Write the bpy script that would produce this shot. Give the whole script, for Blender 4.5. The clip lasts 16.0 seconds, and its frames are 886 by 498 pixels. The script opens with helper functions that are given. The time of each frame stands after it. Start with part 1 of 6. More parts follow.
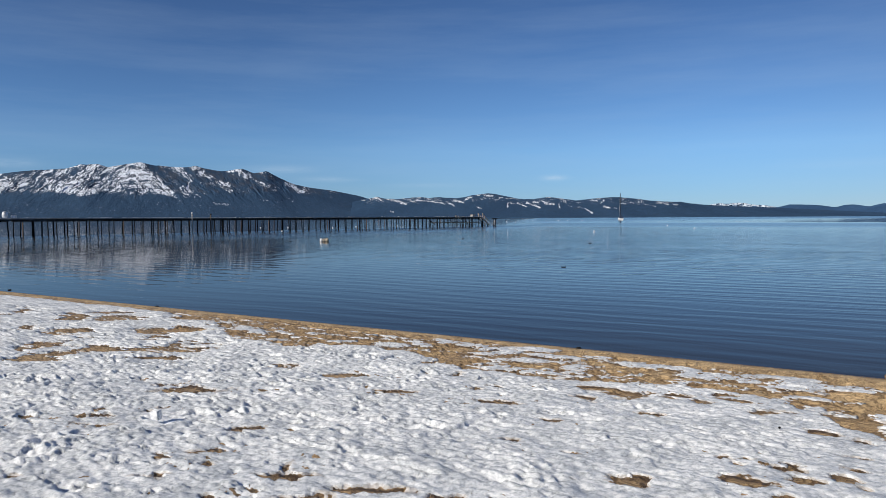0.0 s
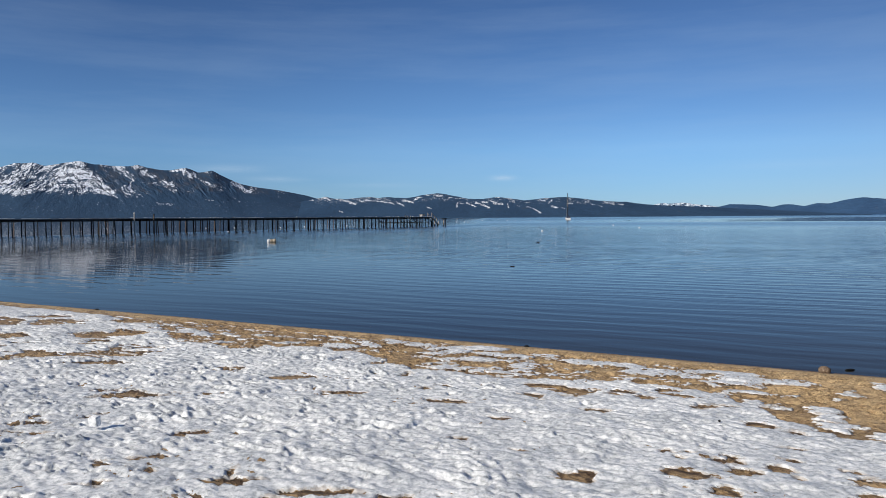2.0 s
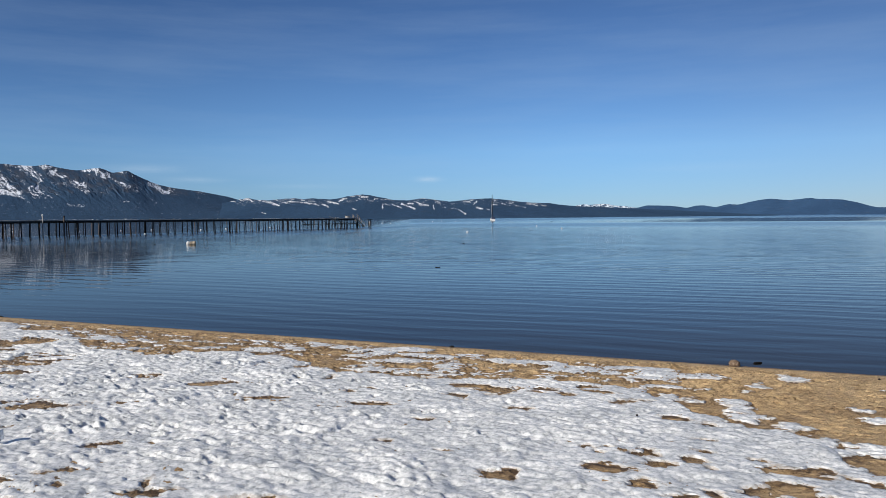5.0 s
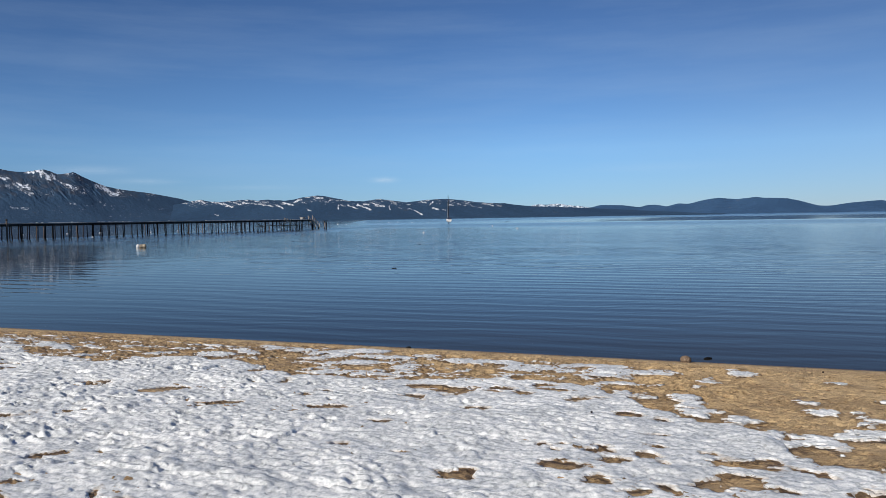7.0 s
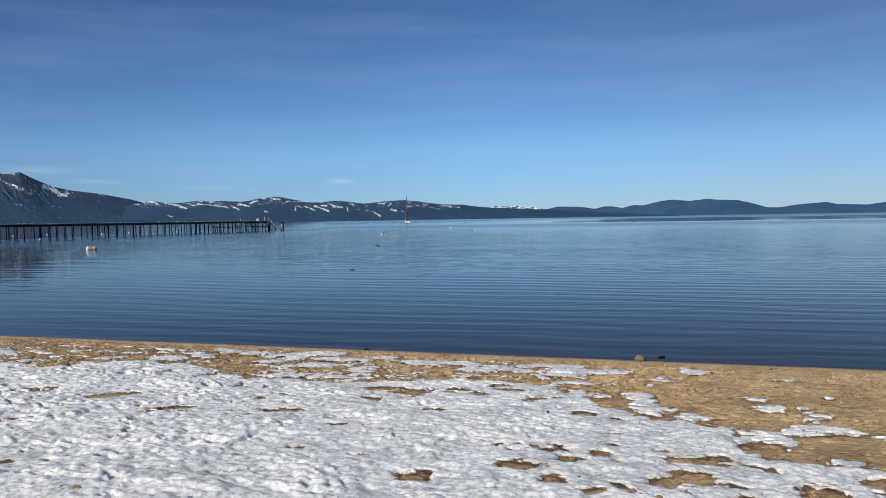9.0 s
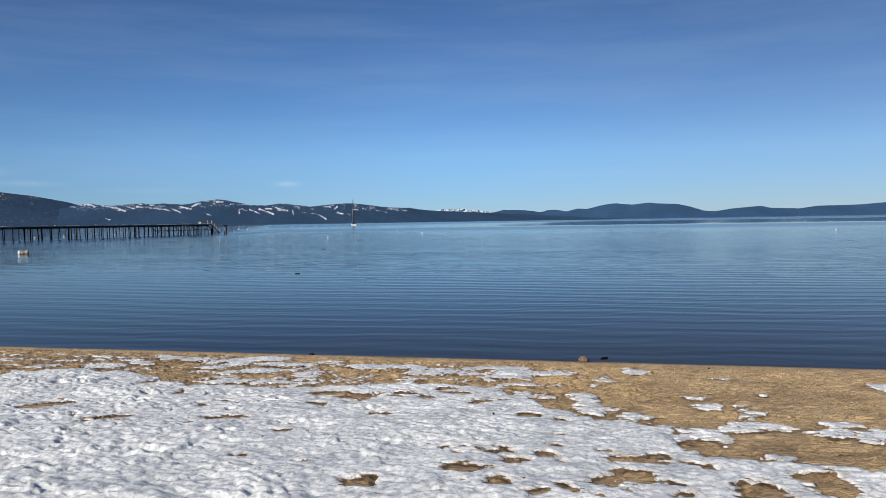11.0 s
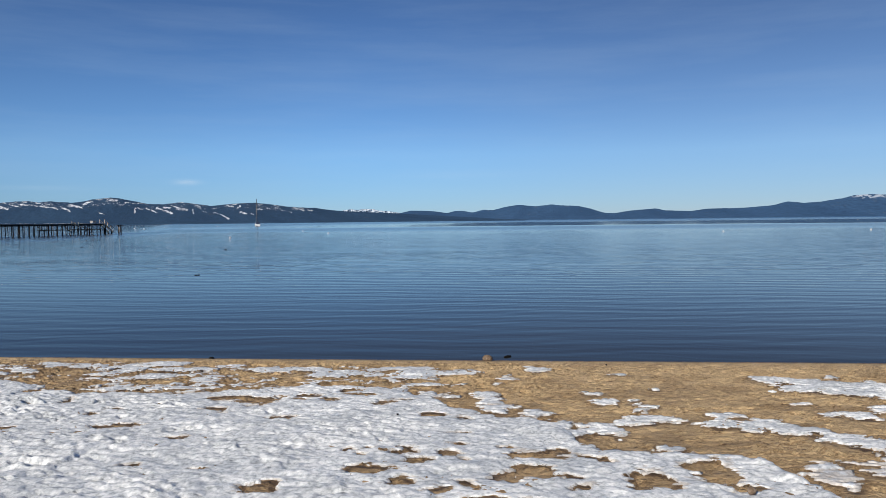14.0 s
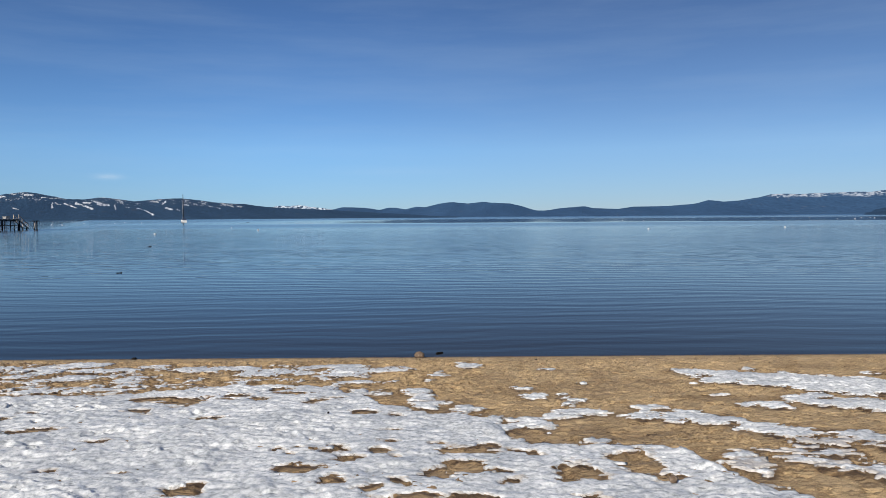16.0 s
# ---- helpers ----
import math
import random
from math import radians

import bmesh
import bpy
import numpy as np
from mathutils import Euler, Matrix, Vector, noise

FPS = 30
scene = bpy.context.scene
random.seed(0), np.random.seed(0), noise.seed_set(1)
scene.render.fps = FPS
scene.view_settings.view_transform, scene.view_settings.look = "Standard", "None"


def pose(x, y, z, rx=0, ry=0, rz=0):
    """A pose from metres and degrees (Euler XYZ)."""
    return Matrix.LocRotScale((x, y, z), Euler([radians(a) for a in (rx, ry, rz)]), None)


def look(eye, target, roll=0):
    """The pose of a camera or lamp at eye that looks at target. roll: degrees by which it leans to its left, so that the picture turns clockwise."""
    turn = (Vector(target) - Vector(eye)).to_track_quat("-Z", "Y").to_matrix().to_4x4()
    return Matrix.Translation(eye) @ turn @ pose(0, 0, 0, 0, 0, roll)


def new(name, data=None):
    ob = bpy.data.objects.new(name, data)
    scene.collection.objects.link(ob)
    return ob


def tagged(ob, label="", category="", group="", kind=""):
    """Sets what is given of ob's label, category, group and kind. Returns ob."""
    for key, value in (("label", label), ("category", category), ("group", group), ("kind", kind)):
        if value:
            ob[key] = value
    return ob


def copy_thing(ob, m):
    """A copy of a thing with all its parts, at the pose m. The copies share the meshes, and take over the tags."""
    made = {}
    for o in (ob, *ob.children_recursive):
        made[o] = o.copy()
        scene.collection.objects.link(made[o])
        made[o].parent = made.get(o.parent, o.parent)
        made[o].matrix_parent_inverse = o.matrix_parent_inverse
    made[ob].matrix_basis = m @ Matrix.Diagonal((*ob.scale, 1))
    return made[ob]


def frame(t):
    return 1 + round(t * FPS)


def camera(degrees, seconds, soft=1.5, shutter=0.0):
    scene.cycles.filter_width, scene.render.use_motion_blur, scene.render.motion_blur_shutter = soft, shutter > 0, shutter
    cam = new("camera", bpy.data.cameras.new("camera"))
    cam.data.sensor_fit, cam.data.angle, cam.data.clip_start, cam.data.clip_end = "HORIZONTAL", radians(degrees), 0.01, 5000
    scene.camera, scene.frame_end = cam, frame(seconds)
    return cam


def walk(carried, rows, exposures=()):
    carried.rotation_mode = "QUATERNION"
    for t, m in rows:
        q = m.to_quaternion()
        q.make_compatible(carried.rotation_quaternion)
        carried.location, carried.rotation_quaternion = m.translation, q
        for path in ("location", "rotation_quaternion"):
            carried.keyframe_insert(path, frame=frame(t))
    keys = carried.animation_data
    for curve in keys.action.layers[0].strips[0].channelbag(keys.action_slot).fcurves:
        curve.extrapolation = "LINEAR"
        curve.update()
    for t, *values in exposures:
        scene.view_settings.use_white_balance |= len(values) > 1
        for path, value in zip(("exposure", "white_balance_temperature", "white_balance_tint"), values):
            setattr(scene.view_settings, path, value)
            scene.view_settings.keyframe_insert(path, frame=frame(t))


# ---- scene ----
cam = camera(62.5, 16.0, soft=0.8)
PATH = [
    (0, (0.000, 0.000, 2.050), (0.130, 1.994, 1.965), -0.30),
    (0.5, (0.005, -0.003, 2.049), (0.171, 1.989, 1.963), -0.40),
    (1, (0.008, 0.000, 2.049), (0.206, 1.988, 1.963), -0.30),
    (1.5, (0.014, 0.007, 2.046), (0.249, 1.992, 1.960), -0.40),
    (2, (0.016, 0.003, 2.047), (0.283, 1.984, 1.961), -0.40),
    (2.5, (0.016, 0.005, 2.046), (0.322, 1.980, 1.960), -0.40),
    (3, (0.022, 0.005, 2.046), (0.360, 1.975, 1.960), -0.40),
    (3.5, (0.023, 0.004, 2.046), (0.397, 1.967, 1.960), -0.50),
    (4, (0.028, 0.004, 2.046), (0.432, 1.961, 1.960), -0.50),
    (6.5, (0.042, 0.007, 2.044), (0.598, 1.927, 1.961), -0.80),
    (7, (0.046, 0.009, 2.044), (0.627, 1.921, 1.960), -0.90),
    (7.5, (0.047, 0.005, 2.044), (0.656, 1.908, 1.961), -0.90),
    (8, (0.050, 0.004, 2.045), (0.684, 1.899, 1.962), -0.90),
    (8.5, (0.050, 0.000, 2.046), (0.712, 1.886, 1.963), -0.90),
    (9, (0.054, 0.003, 2.045), (0.743, 1.879, 1.963), -0.90),
    (11.5, (0.069, -0.005, 2.045), (0.928, 1.800, 1.971), -0.80),
    (12, (0.074, -0.012, 2.045), (0.969, 1.775, 1.972), -0.70),
    (12.5, (0.080, -0.008, 2.044), (1.017, 1.758, 1.971), -0.70),
    (13, (0.085, -0.011, 2.045), (1.057, 1.735, 1.971), -0.70),
    (13.5, (0.084, -0.014, 2.045), (1.097, 1.710, 1.971), -0.60),
    (14, (0.090, -0.009, 2.044), (1.138, 1.693, 1.967), -0.60),
    (14.5, (0.092, -0.012, 2.044), (1.179, 1.665, 1.964), -0.50),
    (15, (0.096, -0.011, 2.043), (1.219, 1.642, 1.960), -0.50),
    (15.5, (0.096, -0.012, 2.043), (1.260, 1.613, 1.958), -0.40),
    (16, (0.101, -0.012, 2.042), (1.301, 1.586, 1.955), -0.40),
]
walk(cam, [(t, look(eye, target, roll)) for t, eye, target, roll in PATH])

# ---- world, sun, exposure ----
SUN_ELEVATION, SUN_BEARING = 30.0, -116.0  # bearing: degrees from +y towards +x
scene.view_settings.exposure = 0.0
world = bpy.data.worlds.new("sky")
scene.world = world
world.use_nodes = True
wn, wl = world.node_tree.nodes, world.node_tree.links
background = wn["Background"]
sky = wn.new("ShaderNodeTexSky")
sky.sky_type = "NISHITA"
sky.sun_disc = False
sky.sun_elevation = radians(SUN_ELEVATION)
sky.sun_rotation = radians(SUN_BEARING)
sky.altitude = 1900
sky.air_density, sky.dust_density, sky.ozone_density = 1.0, 0.0, 4.0
background.inputs["Strength"].default_value = 0.089
tint = wn.new("ShaderNodeMix")
tint.data_type, tint.blend_type = "RGBA", "MULTIPLY"
tint.inputs["Factor"].default_value = 1.0
tint.inputs["B"].default_value = (0.87, 0.97, 1.07, 1.0)
# clear mountain air: the sky pales little towards the horizon
veil_at = wn.new("ShaderNodeTexCoord").outputs["Generated"]
height = wn.new("ShaderNodeSeparateXYZ")
wl.new(veil_at, height.inputs["Vector"])
low = wn.new("ShaderNodeValToRGB")
low.color_ramp.elements[0].position, low.color_ramp.elements[0].color = 0.0, (0.57, 0.69, 0.90, 1.0)
low.color_ramp.elements[1].position, low.color_ramp.elements[1].color = 0.32, (0.64, 0.70, 0.80, 1.0)
mid_low = low.color_ramp.elements.new(0.09)
mid_low.color = (0.85, 0.965, 1.06, 1.0)
wl.new(height.outputs["Z"], low.inputs["Fac"])
toned = wn.new("ShaderNodeMix")
toned.data_type, toned.blend_type = "RGBA", "MULTIPLY"
toned.inputs["Factor"].default_value = 1.0
wl.new(sky.outputs["Color"], toned.inputs["A"])
wl.new(low.outputs["Color"], toned.inputs["B"])
# the sky deepens away from the sun's side of the lake
far_way = wn.new("ShaderNodeVectorMath")
far_way.operation = "DOT_PRODUCT"
wl.new(veil_at, far_way.inputs[0])
far_way.inputs[1].default_value = (math.sin(radians(72)), math.cos(radians(72)), 0.0)
deepen = wn.new("ShaderNodeValToRGB")
deepen.color_ramp.interpolation = "EASE"
deepen.color_ramp.elements[0].position, deepen.color_ramp.elements[0].color = 0.0, (0.86, 0.89, 0.92, 1.0)
deepen.color_ramp.elements[1].position, deepen.color_ramp.elements[1].color = 1.0, (0.93, 0.83, 0.79, 1.0)
for place in (0.42, 0.62):
    deepen.color_ramp.elements.new(place).color = (0.96, 1.0, 1.025, 1.0)
wl.new(far_way.outputs["Value"], deepen.inputs["Fac"])
deep_sky = wn.new("ShaderNodeMix")
deep_sky.data_type, deep_sky.blend_type = "RGBA", "MULTIPLY"
deep_sky.inputs["Factor"].default_value = 1.0
wl.new(toned.outputs["Result"], deep_sky.inputs["A"])
wl.new(deepen.outputs["Color"], deep_sky.inputs["B"])
wl.new(deep_sky.outputs["Result"], tint.inputs["A"])
# thin cirrus, drawn out level with the horizon
veil_map = wn.new("ShaderNodeMapping")
veil_map.inputs["Scale"].default_value = (1.6, 1.6, 14.0)
veil_map.inputs["Rotation"].default_value = (radians(4), radians(-5), 0)
wl.new(veil_at, veil_map.inputs["Vector"])
veil = wn.new("ShaderNodeTexNoise")
veil.inputs["Scale"].default_value, veil.inputs["Detail"].default_value, veil.inputs["Roughness"].default_value = 1.5, 6.0, 0.6
wl.new(veil_map.outputs["Vector"], veil.inputs["Vector"])
veil_ramp = wn.new("ShaderNodeMapRange")
for key, value in (("From Min", 0.42), ("From Max", 0.80), ("To Min", 0.0), ("To Max", 0.13)):
    veil_ramp.inputs[key].default_value = value
wl.new(veil.outputs["Fac"], veil_ramp.inputs["Value"])
clouded = wn.new("ShaderNodeMix")
clouded.data_type = "RGBA"
clouded.inputs["B"].default_value = (5.4, 6.9, 8.6, 1.0)
wl.new(veil_ramp.outputs["Result"], clouded.inputs["Factor"])
wl.new(tint.outputs["Result"], clouded.inputs["A"])


def world_math(kind, a, b=None):
    k = wn.new("ShaderNodeMath")
    k.operation = kind
    for socket, value in zip(k.inputs, (a, b)):
        if isinstance(value, (int, float)):
            socket.default_value = value
        elif value is not None:
            wl.new(value, socket)
    return k.outputs[0]


# small wisps low over the ridges: bearing, height, half width, half height, density
frayed = wn.new("ShaderNodeTexNoise")
frayed.inputs["Scale"].default_value, frayed.inputs["Detail"].default_value, frayed.inputs["Roughness"].default_value = 1.0, 5.0, 0.65
frayed_map = wn.new("ShaderNodeMapping")
frayed_map.inputs["Scale"].default_value = (55, 55, 260)
wl.new(veil_at, frayed_map.inputs["Vector"])
wl.new(frayed_map.outputs["Vector"], frayed.inputs["Vector"])
over = clouded.outputs["Result"]
for wisp_b, wisp_h, wide, tall, dense in ((12.4, 3.05, 0.015, 0.0036, 0.65), (-8.6, 3.75, 0.040, 0.0048, 0.36), (-5.2, 3.0, 0.034, 0.0034, 0.30), (-27.0, 3.85, 0.034, 0.0055, 0.30),
                                          (2.5, 2.55, 0.05, 0.003, 0.16), (33.0, 3.6, 0.09, 0.006, 0.12)):
    wisp_b, wisp_h = radians(wisp_b), radians(wisp_h)
    level = wn.new("ShaderNodeVectorMath")
    level.operation = "DOT_PRODUCT"
    wl.new(veil_at, level.inputs[0])
    level.inputs[1].default_value = (math.cos(wisp_b), -math.sin(wisp_b), 0.0)
    facing = wn.new("ShaderNodeVectorMath")
    facing.operation = "DOT_PRODUCT"
    wl.new(veil_at, facing.inputs[0])
    facing.inputs[1].default_value = (math.sin(wisp_b), math.cos(wisp_b), 0.0)
    wx = world_math("POWER", world_math("ABSOLUTE", world_math("DIVIDE", level.outputs["Value"], wide)), 2.0)
    wz = world_math("POWER", world_math("ABSOLUTE", world_math("DIVIDE", world_math("SUBTRACT", height.outputs["Z"], math.sin(wisp_h)), tall)), 2.0)
    body_of_wisp = world_math("MULTIPLY", world_math("EXPONENT", world_math("MULTIPLY", world_math("ADD", wx, wz), -1.0)), world_math("GREATER_THAN", facing.outputs["Value"], 0.0))
    wisp = wn.new("ShaderNodeMix")
    wisp.data_type = "RGBA"
    wl.new(world_math("MULTIPLY", body_of_wisp, world_math("MULTIPLY", frayed.outputs["Fac"], dense)), wisp.inputs["Factor"])
    wl.new(over, wisp.inputs["A"])
    wisp.inputs["B"].default_value = (6.5, 8.0, 9.5, 1.0)
    over = wisp.outputs["Result"]
wl.new(over, background.inputs["Color"])

sun = new("sun", bpy.data.lights.new("sun", "SUN"))
sun.data.energy, sun.data.angle, sun.data.color = 5.0, radians(0.53), (1.0, 0.94, 0.84)
_b, _e = radians(SUN_BEARING), radians(SUN_ELEVATION)
TO_SUN = Vector((math.sin(_b) * math.cos(_e), math.cos(_b) * math.cos(_e), math.sin(_e)))
sun.matrix_world = look(TO_SUN * 50, (0, 0, 0))


# ---- small tools ----
def nodes_of(name):
    m = bpy.data.materials.new(name)
    m.use_nodes = True
    n, l = m.node_tree.nodes, m.node_tree.links
    return m, n, l, n["Principled BSDF"]


def ramp(n, stops):
    r = n.new("ShaderNodeValToRGB")
    while len(r.color_ramp.elements) < len(stops):
        r.color_ramp.elements.new(0.5)
    for e, (p, c) in zip(r.color_ramp.elements, stops):
        e.position, e.color = p, (*c, 1.0)
    return r


def noise_node(n, l, vector, scale, detail=4.0, rough=0.55, distort=0.0):
    t = n.new("ShaderNodeTexNoise")
    t.inputs["Scale"].default_value, t.inputs["Detail"].default_value = scale, detail
    t.inputs["Roughness"].default_value, t.inputs["Distortion"].default_value = rough, distort
    l.new(vector, t.inputs["Vector"])
    return t


def mapping(n, l, vector, scale=(1, 1, 1), turn=(0, 0, 0)):
    m = n.new("ShaderNodeMapping")
    m.inputs["Scale"].default_value = scale
    m.inputs["Rotation"].default_value = [radians(a) for a in turn]
    l.new(vector, m.inputs["Vector"])
    return m.outputs["Vector"]


def mix_colour(n, l, fac, a, b, kind="MIX"):
    m = n.new("ShaderNodeMix")
    m.data_type, m.blend_type = "RGBA", kind
    for socket, value in ((m.inputs["Factor"], fac), (m.inputs["A"], a), (m.inputs["B"], b)):
        if hasattr(value, "links"):
            l.new(value, socket)
        elif isinstance(value, (int, float)):
            socket.default_value = value
        else:
            socket.default_value = (*value, 1.0)
    return m.outputs["Result"]


def bump(n, l, height, strength, distance, chain=None):
    b = n.new("ShaderNodeBump")
    b.inputs["Strength"].default_value, b.inputs["Distance"].default_value = strength, distance
    l.new(height, b.inputs["Height"])
    if chain is not None:
        l.new(chain, b.inputs["Normal"])
    return b.outputs["Normal"]


def surface(name, colours, rough=0.8, grain=30.0, blotch=3.0, relief=0.004, metal=0.0, stretch=(1, 1, 1), each=0.0, gloss=0.5):
    """A worn surface: three tones mixed by a fine grain and broad blotches, with fine relief."""
    m, n, l, p = nodes_of(name)
    co = n.new("ShaderNodeTexCoord").outputs["Object"]
    v = mapping(n, l, co, stretch)
    fine, broad = noise_node(n, l, v, grain, 6.0), noise_node(n, l, co, blotch, 3.0)
    r = ramp(n, [(0.3, colours[0]), (0.52, colours[1]), (0.75, colours[2])])
    l.new(fine.outputs["Fac"], r.inputs["Fac"])
    dark = ramp(n, [(0.3, (0.7, 0.7, 0.7)), (0.7, (1.1, 1.1, 1.1))])
    l.new(broad.outputs["Fac"], dark.inputs["Fac"])
    c = mix_colour(n, l, 1.0, r.outputs["Color"], dark.outputs["Color"], "MULTIPLY")
    if each:
        info = n.new("ShaderNodeObjectInfo")
        er = ramp(n, [(0.0, (1 - each,) * 3), (1.0, (1 + each,) * 3)])
        l.new(info.outputs["Random"], er.inputs["Fac"])
        c = mix_colour(n, l, 1.0, c, er.outputs["Color"], "MULTIPLY")
    l.new(c, p.inputs["Base Color"])
    p.inputs["Roughness"].default_value, p.inputs["Metallic"].default_value = rough, metal
    p.inputs["Specular IOR Level"].default_value = gloss
    if relief:
        l.new(bump(n, l, fine.outputs["Fac"], 0.6, relief), p.inputs["Normal"])
    return m


def lattice(seed):
    return np.random.RandomState(seed).rand(257, 257)


def vnoise(x, y, seed=0):
    """Smooth value noise, 0 to 1, on arrays."""
    tab = lattice(seed)
    xi, yi = np.floor(x).astype(int), np.floor(y).astype(int)
    fx, fy = x - xi, y - yi
    fx, fy = fx * fx * (3 - 2 * fx), fy * fy * (3 - 2 * fy)
    x0, y0 = xi % 256, yi % 256
    x1, y1 = (x0 + 1) % 256, (y0 + 1) % 256
    a = tab[x0, y0] * (1 - fx) + tab[x1, y0] * fx
    b = tab[x0, y1] * (1 - fx) + tab[x1, y1] * fx
    return a * (1 - fy) + b * fy


def fbm(x, y, seed=0, octaves=4, gain=0.5):
    out, amp, tot = 0.0, 1.0, 0.0
    for k in range(octaves):
        out = out + amp * vnoise(x * 2 ** k + 17.3 * k, y * 2 ** k + 9.1 * k, seed + k)
        tot += amp
        amp *= gain
    return out / tot


def cells(x, y, seed=0):
    """Rounded cushions with creases between them, about 0 to 1, each of its own height."""
    rnd = np.random.RandomState(seed)
    jx, jy, lift = rnd.rand(128, 128), rnd.rand(128, 128), rnd.rand(128, 128)
    xi, yi = np.floor(x).astype(int), np.floor(y).astype(int)
    best = np.full(x.shape, -9.0)
    for dx in (-1, 0, 1):
        for dy in (-1, 0, 1):
            a, b = (xi + dx) % 128, (yi + dy) % 128
            d = (x - xi - dx - jx[a, b]) ** 2 + (y - yi - dy - jy[a, b]) ** 2
            best = np.maximum(best, 0.55 - d * 0.9 + 0.45 * lift[a, b])
    return best


def smooth(a, b, x):
    t = np.clip((x - a) / (b - a), 0, 1)
    return t * t * (3 - 2 * t)


def grid_mesh(name, px, py, pz, keep=None):
    """A mesh from a grid of places; keep: which grid corners carry faces."""
    h, w = px.shape
    co = np.stack([px, py, pz], -1).reshape(-1, 3)
    i = np.arange(h * w).reshape(h, w)
    q = np.stack([i[:-1, :-1], i[:-1, 1:], i[1:, 1:], i[1:, :-1]], -1).reshape(-1, 4)
    if keep is not None:
        k = keep.reshape(-1)
        q = q[k[q].any(1)]
        used = np.zeros(h * w, bool)
        used[q.reshape(-1)] = True
        renum = np.cumsum(used) - 1
        co, q = co[used], renum[q]
    me = bpy.data.meshes.new(name)
    me.vertices.add(len(co))
    me.vertices.foreach_set("co", co.reshape(-1).astype(np.float32))
    me.loops.add(len(q) * 4)
    me.loops.foreach_set("vertex_index", q.reshape(-1).astype(np.int32))
    me.polygons.add(len(q))
    me.polygons.foreach_set("loop_start", np.arange(0, len(q) * 4, 4, dtype=np.int32))
    me.polygons.foreach_set("use_smooth", np.ones(len(q), bool))
    me.update(calc_edges=True)
    me.validate()
    return me


def part(name, bm, material, parent=None, label=""):
    me = bpy.data.meshes.new(name)
    bm.to_mesh(me)
    bm.free()
    me.materials.append(material)
    ob = new(name, me)
    if parent is not None:
        ob.parent = parent
    if label:
        tagged(ob, label)
    return ob


def box(bm, x, y, z, sx, sy, sz, turn=None, edge=0.0):
    """A block centred at x, y, z; turn: a matrix about its centre; edge: bevel width."""
    r = bmesh.ops.create_cube(bm, size=1.0)
    vs = r["verts"]
    bmesh.ops.scale(bm, vec=(sx, sy, sz), verts=vs)
    if edge:
        es = list({e for v in vs for e in v.link_edges})
        got = bmesh.ops.bevel(bm, geom=es, offset=edge, segments=2, affect="EDGES", profile=0.6)
        vs = list({v for f in got["faces"] for v in f.verts} | {v for v in vs if v.is_valid})
    m = Matrix.Translation((x, y, z))
    if turn is not None:
        m = m @ turn
    bmesh.ops.transform(bm, matrix=m, verts=vs)
    return vs


def pole(bm, a, b, r0, r1=None, sides=10, wobble=0.0, steps=1):
    """A round, tapering post from a to b."""
    a, b = Vector(a), Vector(b)
    r1 = r0 if r1 is None else r1
    d = (b - a).normalized()
    s = d.orthogonal().normalized()
    c = d.cross(s)
    rings = []
    for k in range(steps + 1):
        f = k / steps
        o = a.lerp(b, f) + (s * random.uniform(-1, 1) + c * random.uniform(-1, 1)) * wobble * (0 < k < steps)
        r = (r0 + (r1 - r0) * f)
        rings.append([bm.verts.new(o + (s * math.cos(2 * math.pi * j / sides) + c * math.sin(2 * math.pi * j / sides)) * r) for j in range(sides)])
    for p, q in zip(rings, rings[1:]):
        for j in range(sides):
            bm.faces.new((p[j], p[(j + 1) % sides], q[(j + 1) % sides], q[j])).smooth = True
    bm.faces.new(list(reversed(rings[0])))
    bm.faces.new(rings[-1])


def lathe(bm, profile, sides=20, at=(0, 0, 0), turn=None):
    """A turned body from (radius, height) pairs."""
    m = Matrix.Translation(at) @ (turn if turn is not None else Matrix())
    rings = [[bm.verts.new(m @ Vector((r * math.cos(2 * math.pi * j / sides), r * math.sin(2 * math.pi * j / sides), z))) for j in range(sides)] for r, z in profile]
    for p, q in zip(rings, rings[1:]):
        for j in range(sides):
            bm.faces.new((p[j], p[(j + 1) % sides], q[(j + 1) % sides], q[j])).smooth = True
    bm.faces.new(list(reversed(rings[0])))
    bm.faces.new(rings[-1])


# ---- plan: the shore is a straight line; u runs along it, v inland from it ----
SHORE = 10.66
AX, AY = 0.8, -0.6


def to_xy(u, v):
    d = SHORE - v
    return u * 0.8 + d * 0.6, u * -0.6 + d * 0.8


def beach(v):
    """Height of the sand, v metres inland from the water's edge."""
    return np.where(v > 0, 0.8 * (1 - np.exp(-np.maximum(v, 0) / 7.5)), np.maximum(0.107 * v, -6.0))


def stretched(stops):
    """Grid lines: (from, step) pairs, the steps growing evenly from one to the next."""
    out = [stops[0][0]]
    for (a, s), (b, e) in zip(stops, stops[1:]):
        while out[-1] < b - 1e-6:
            f = (out[-1] - a) / (b - a)
            out.append(min(b, out[-1] + s + (e - s) * f))
    return np.array(out)

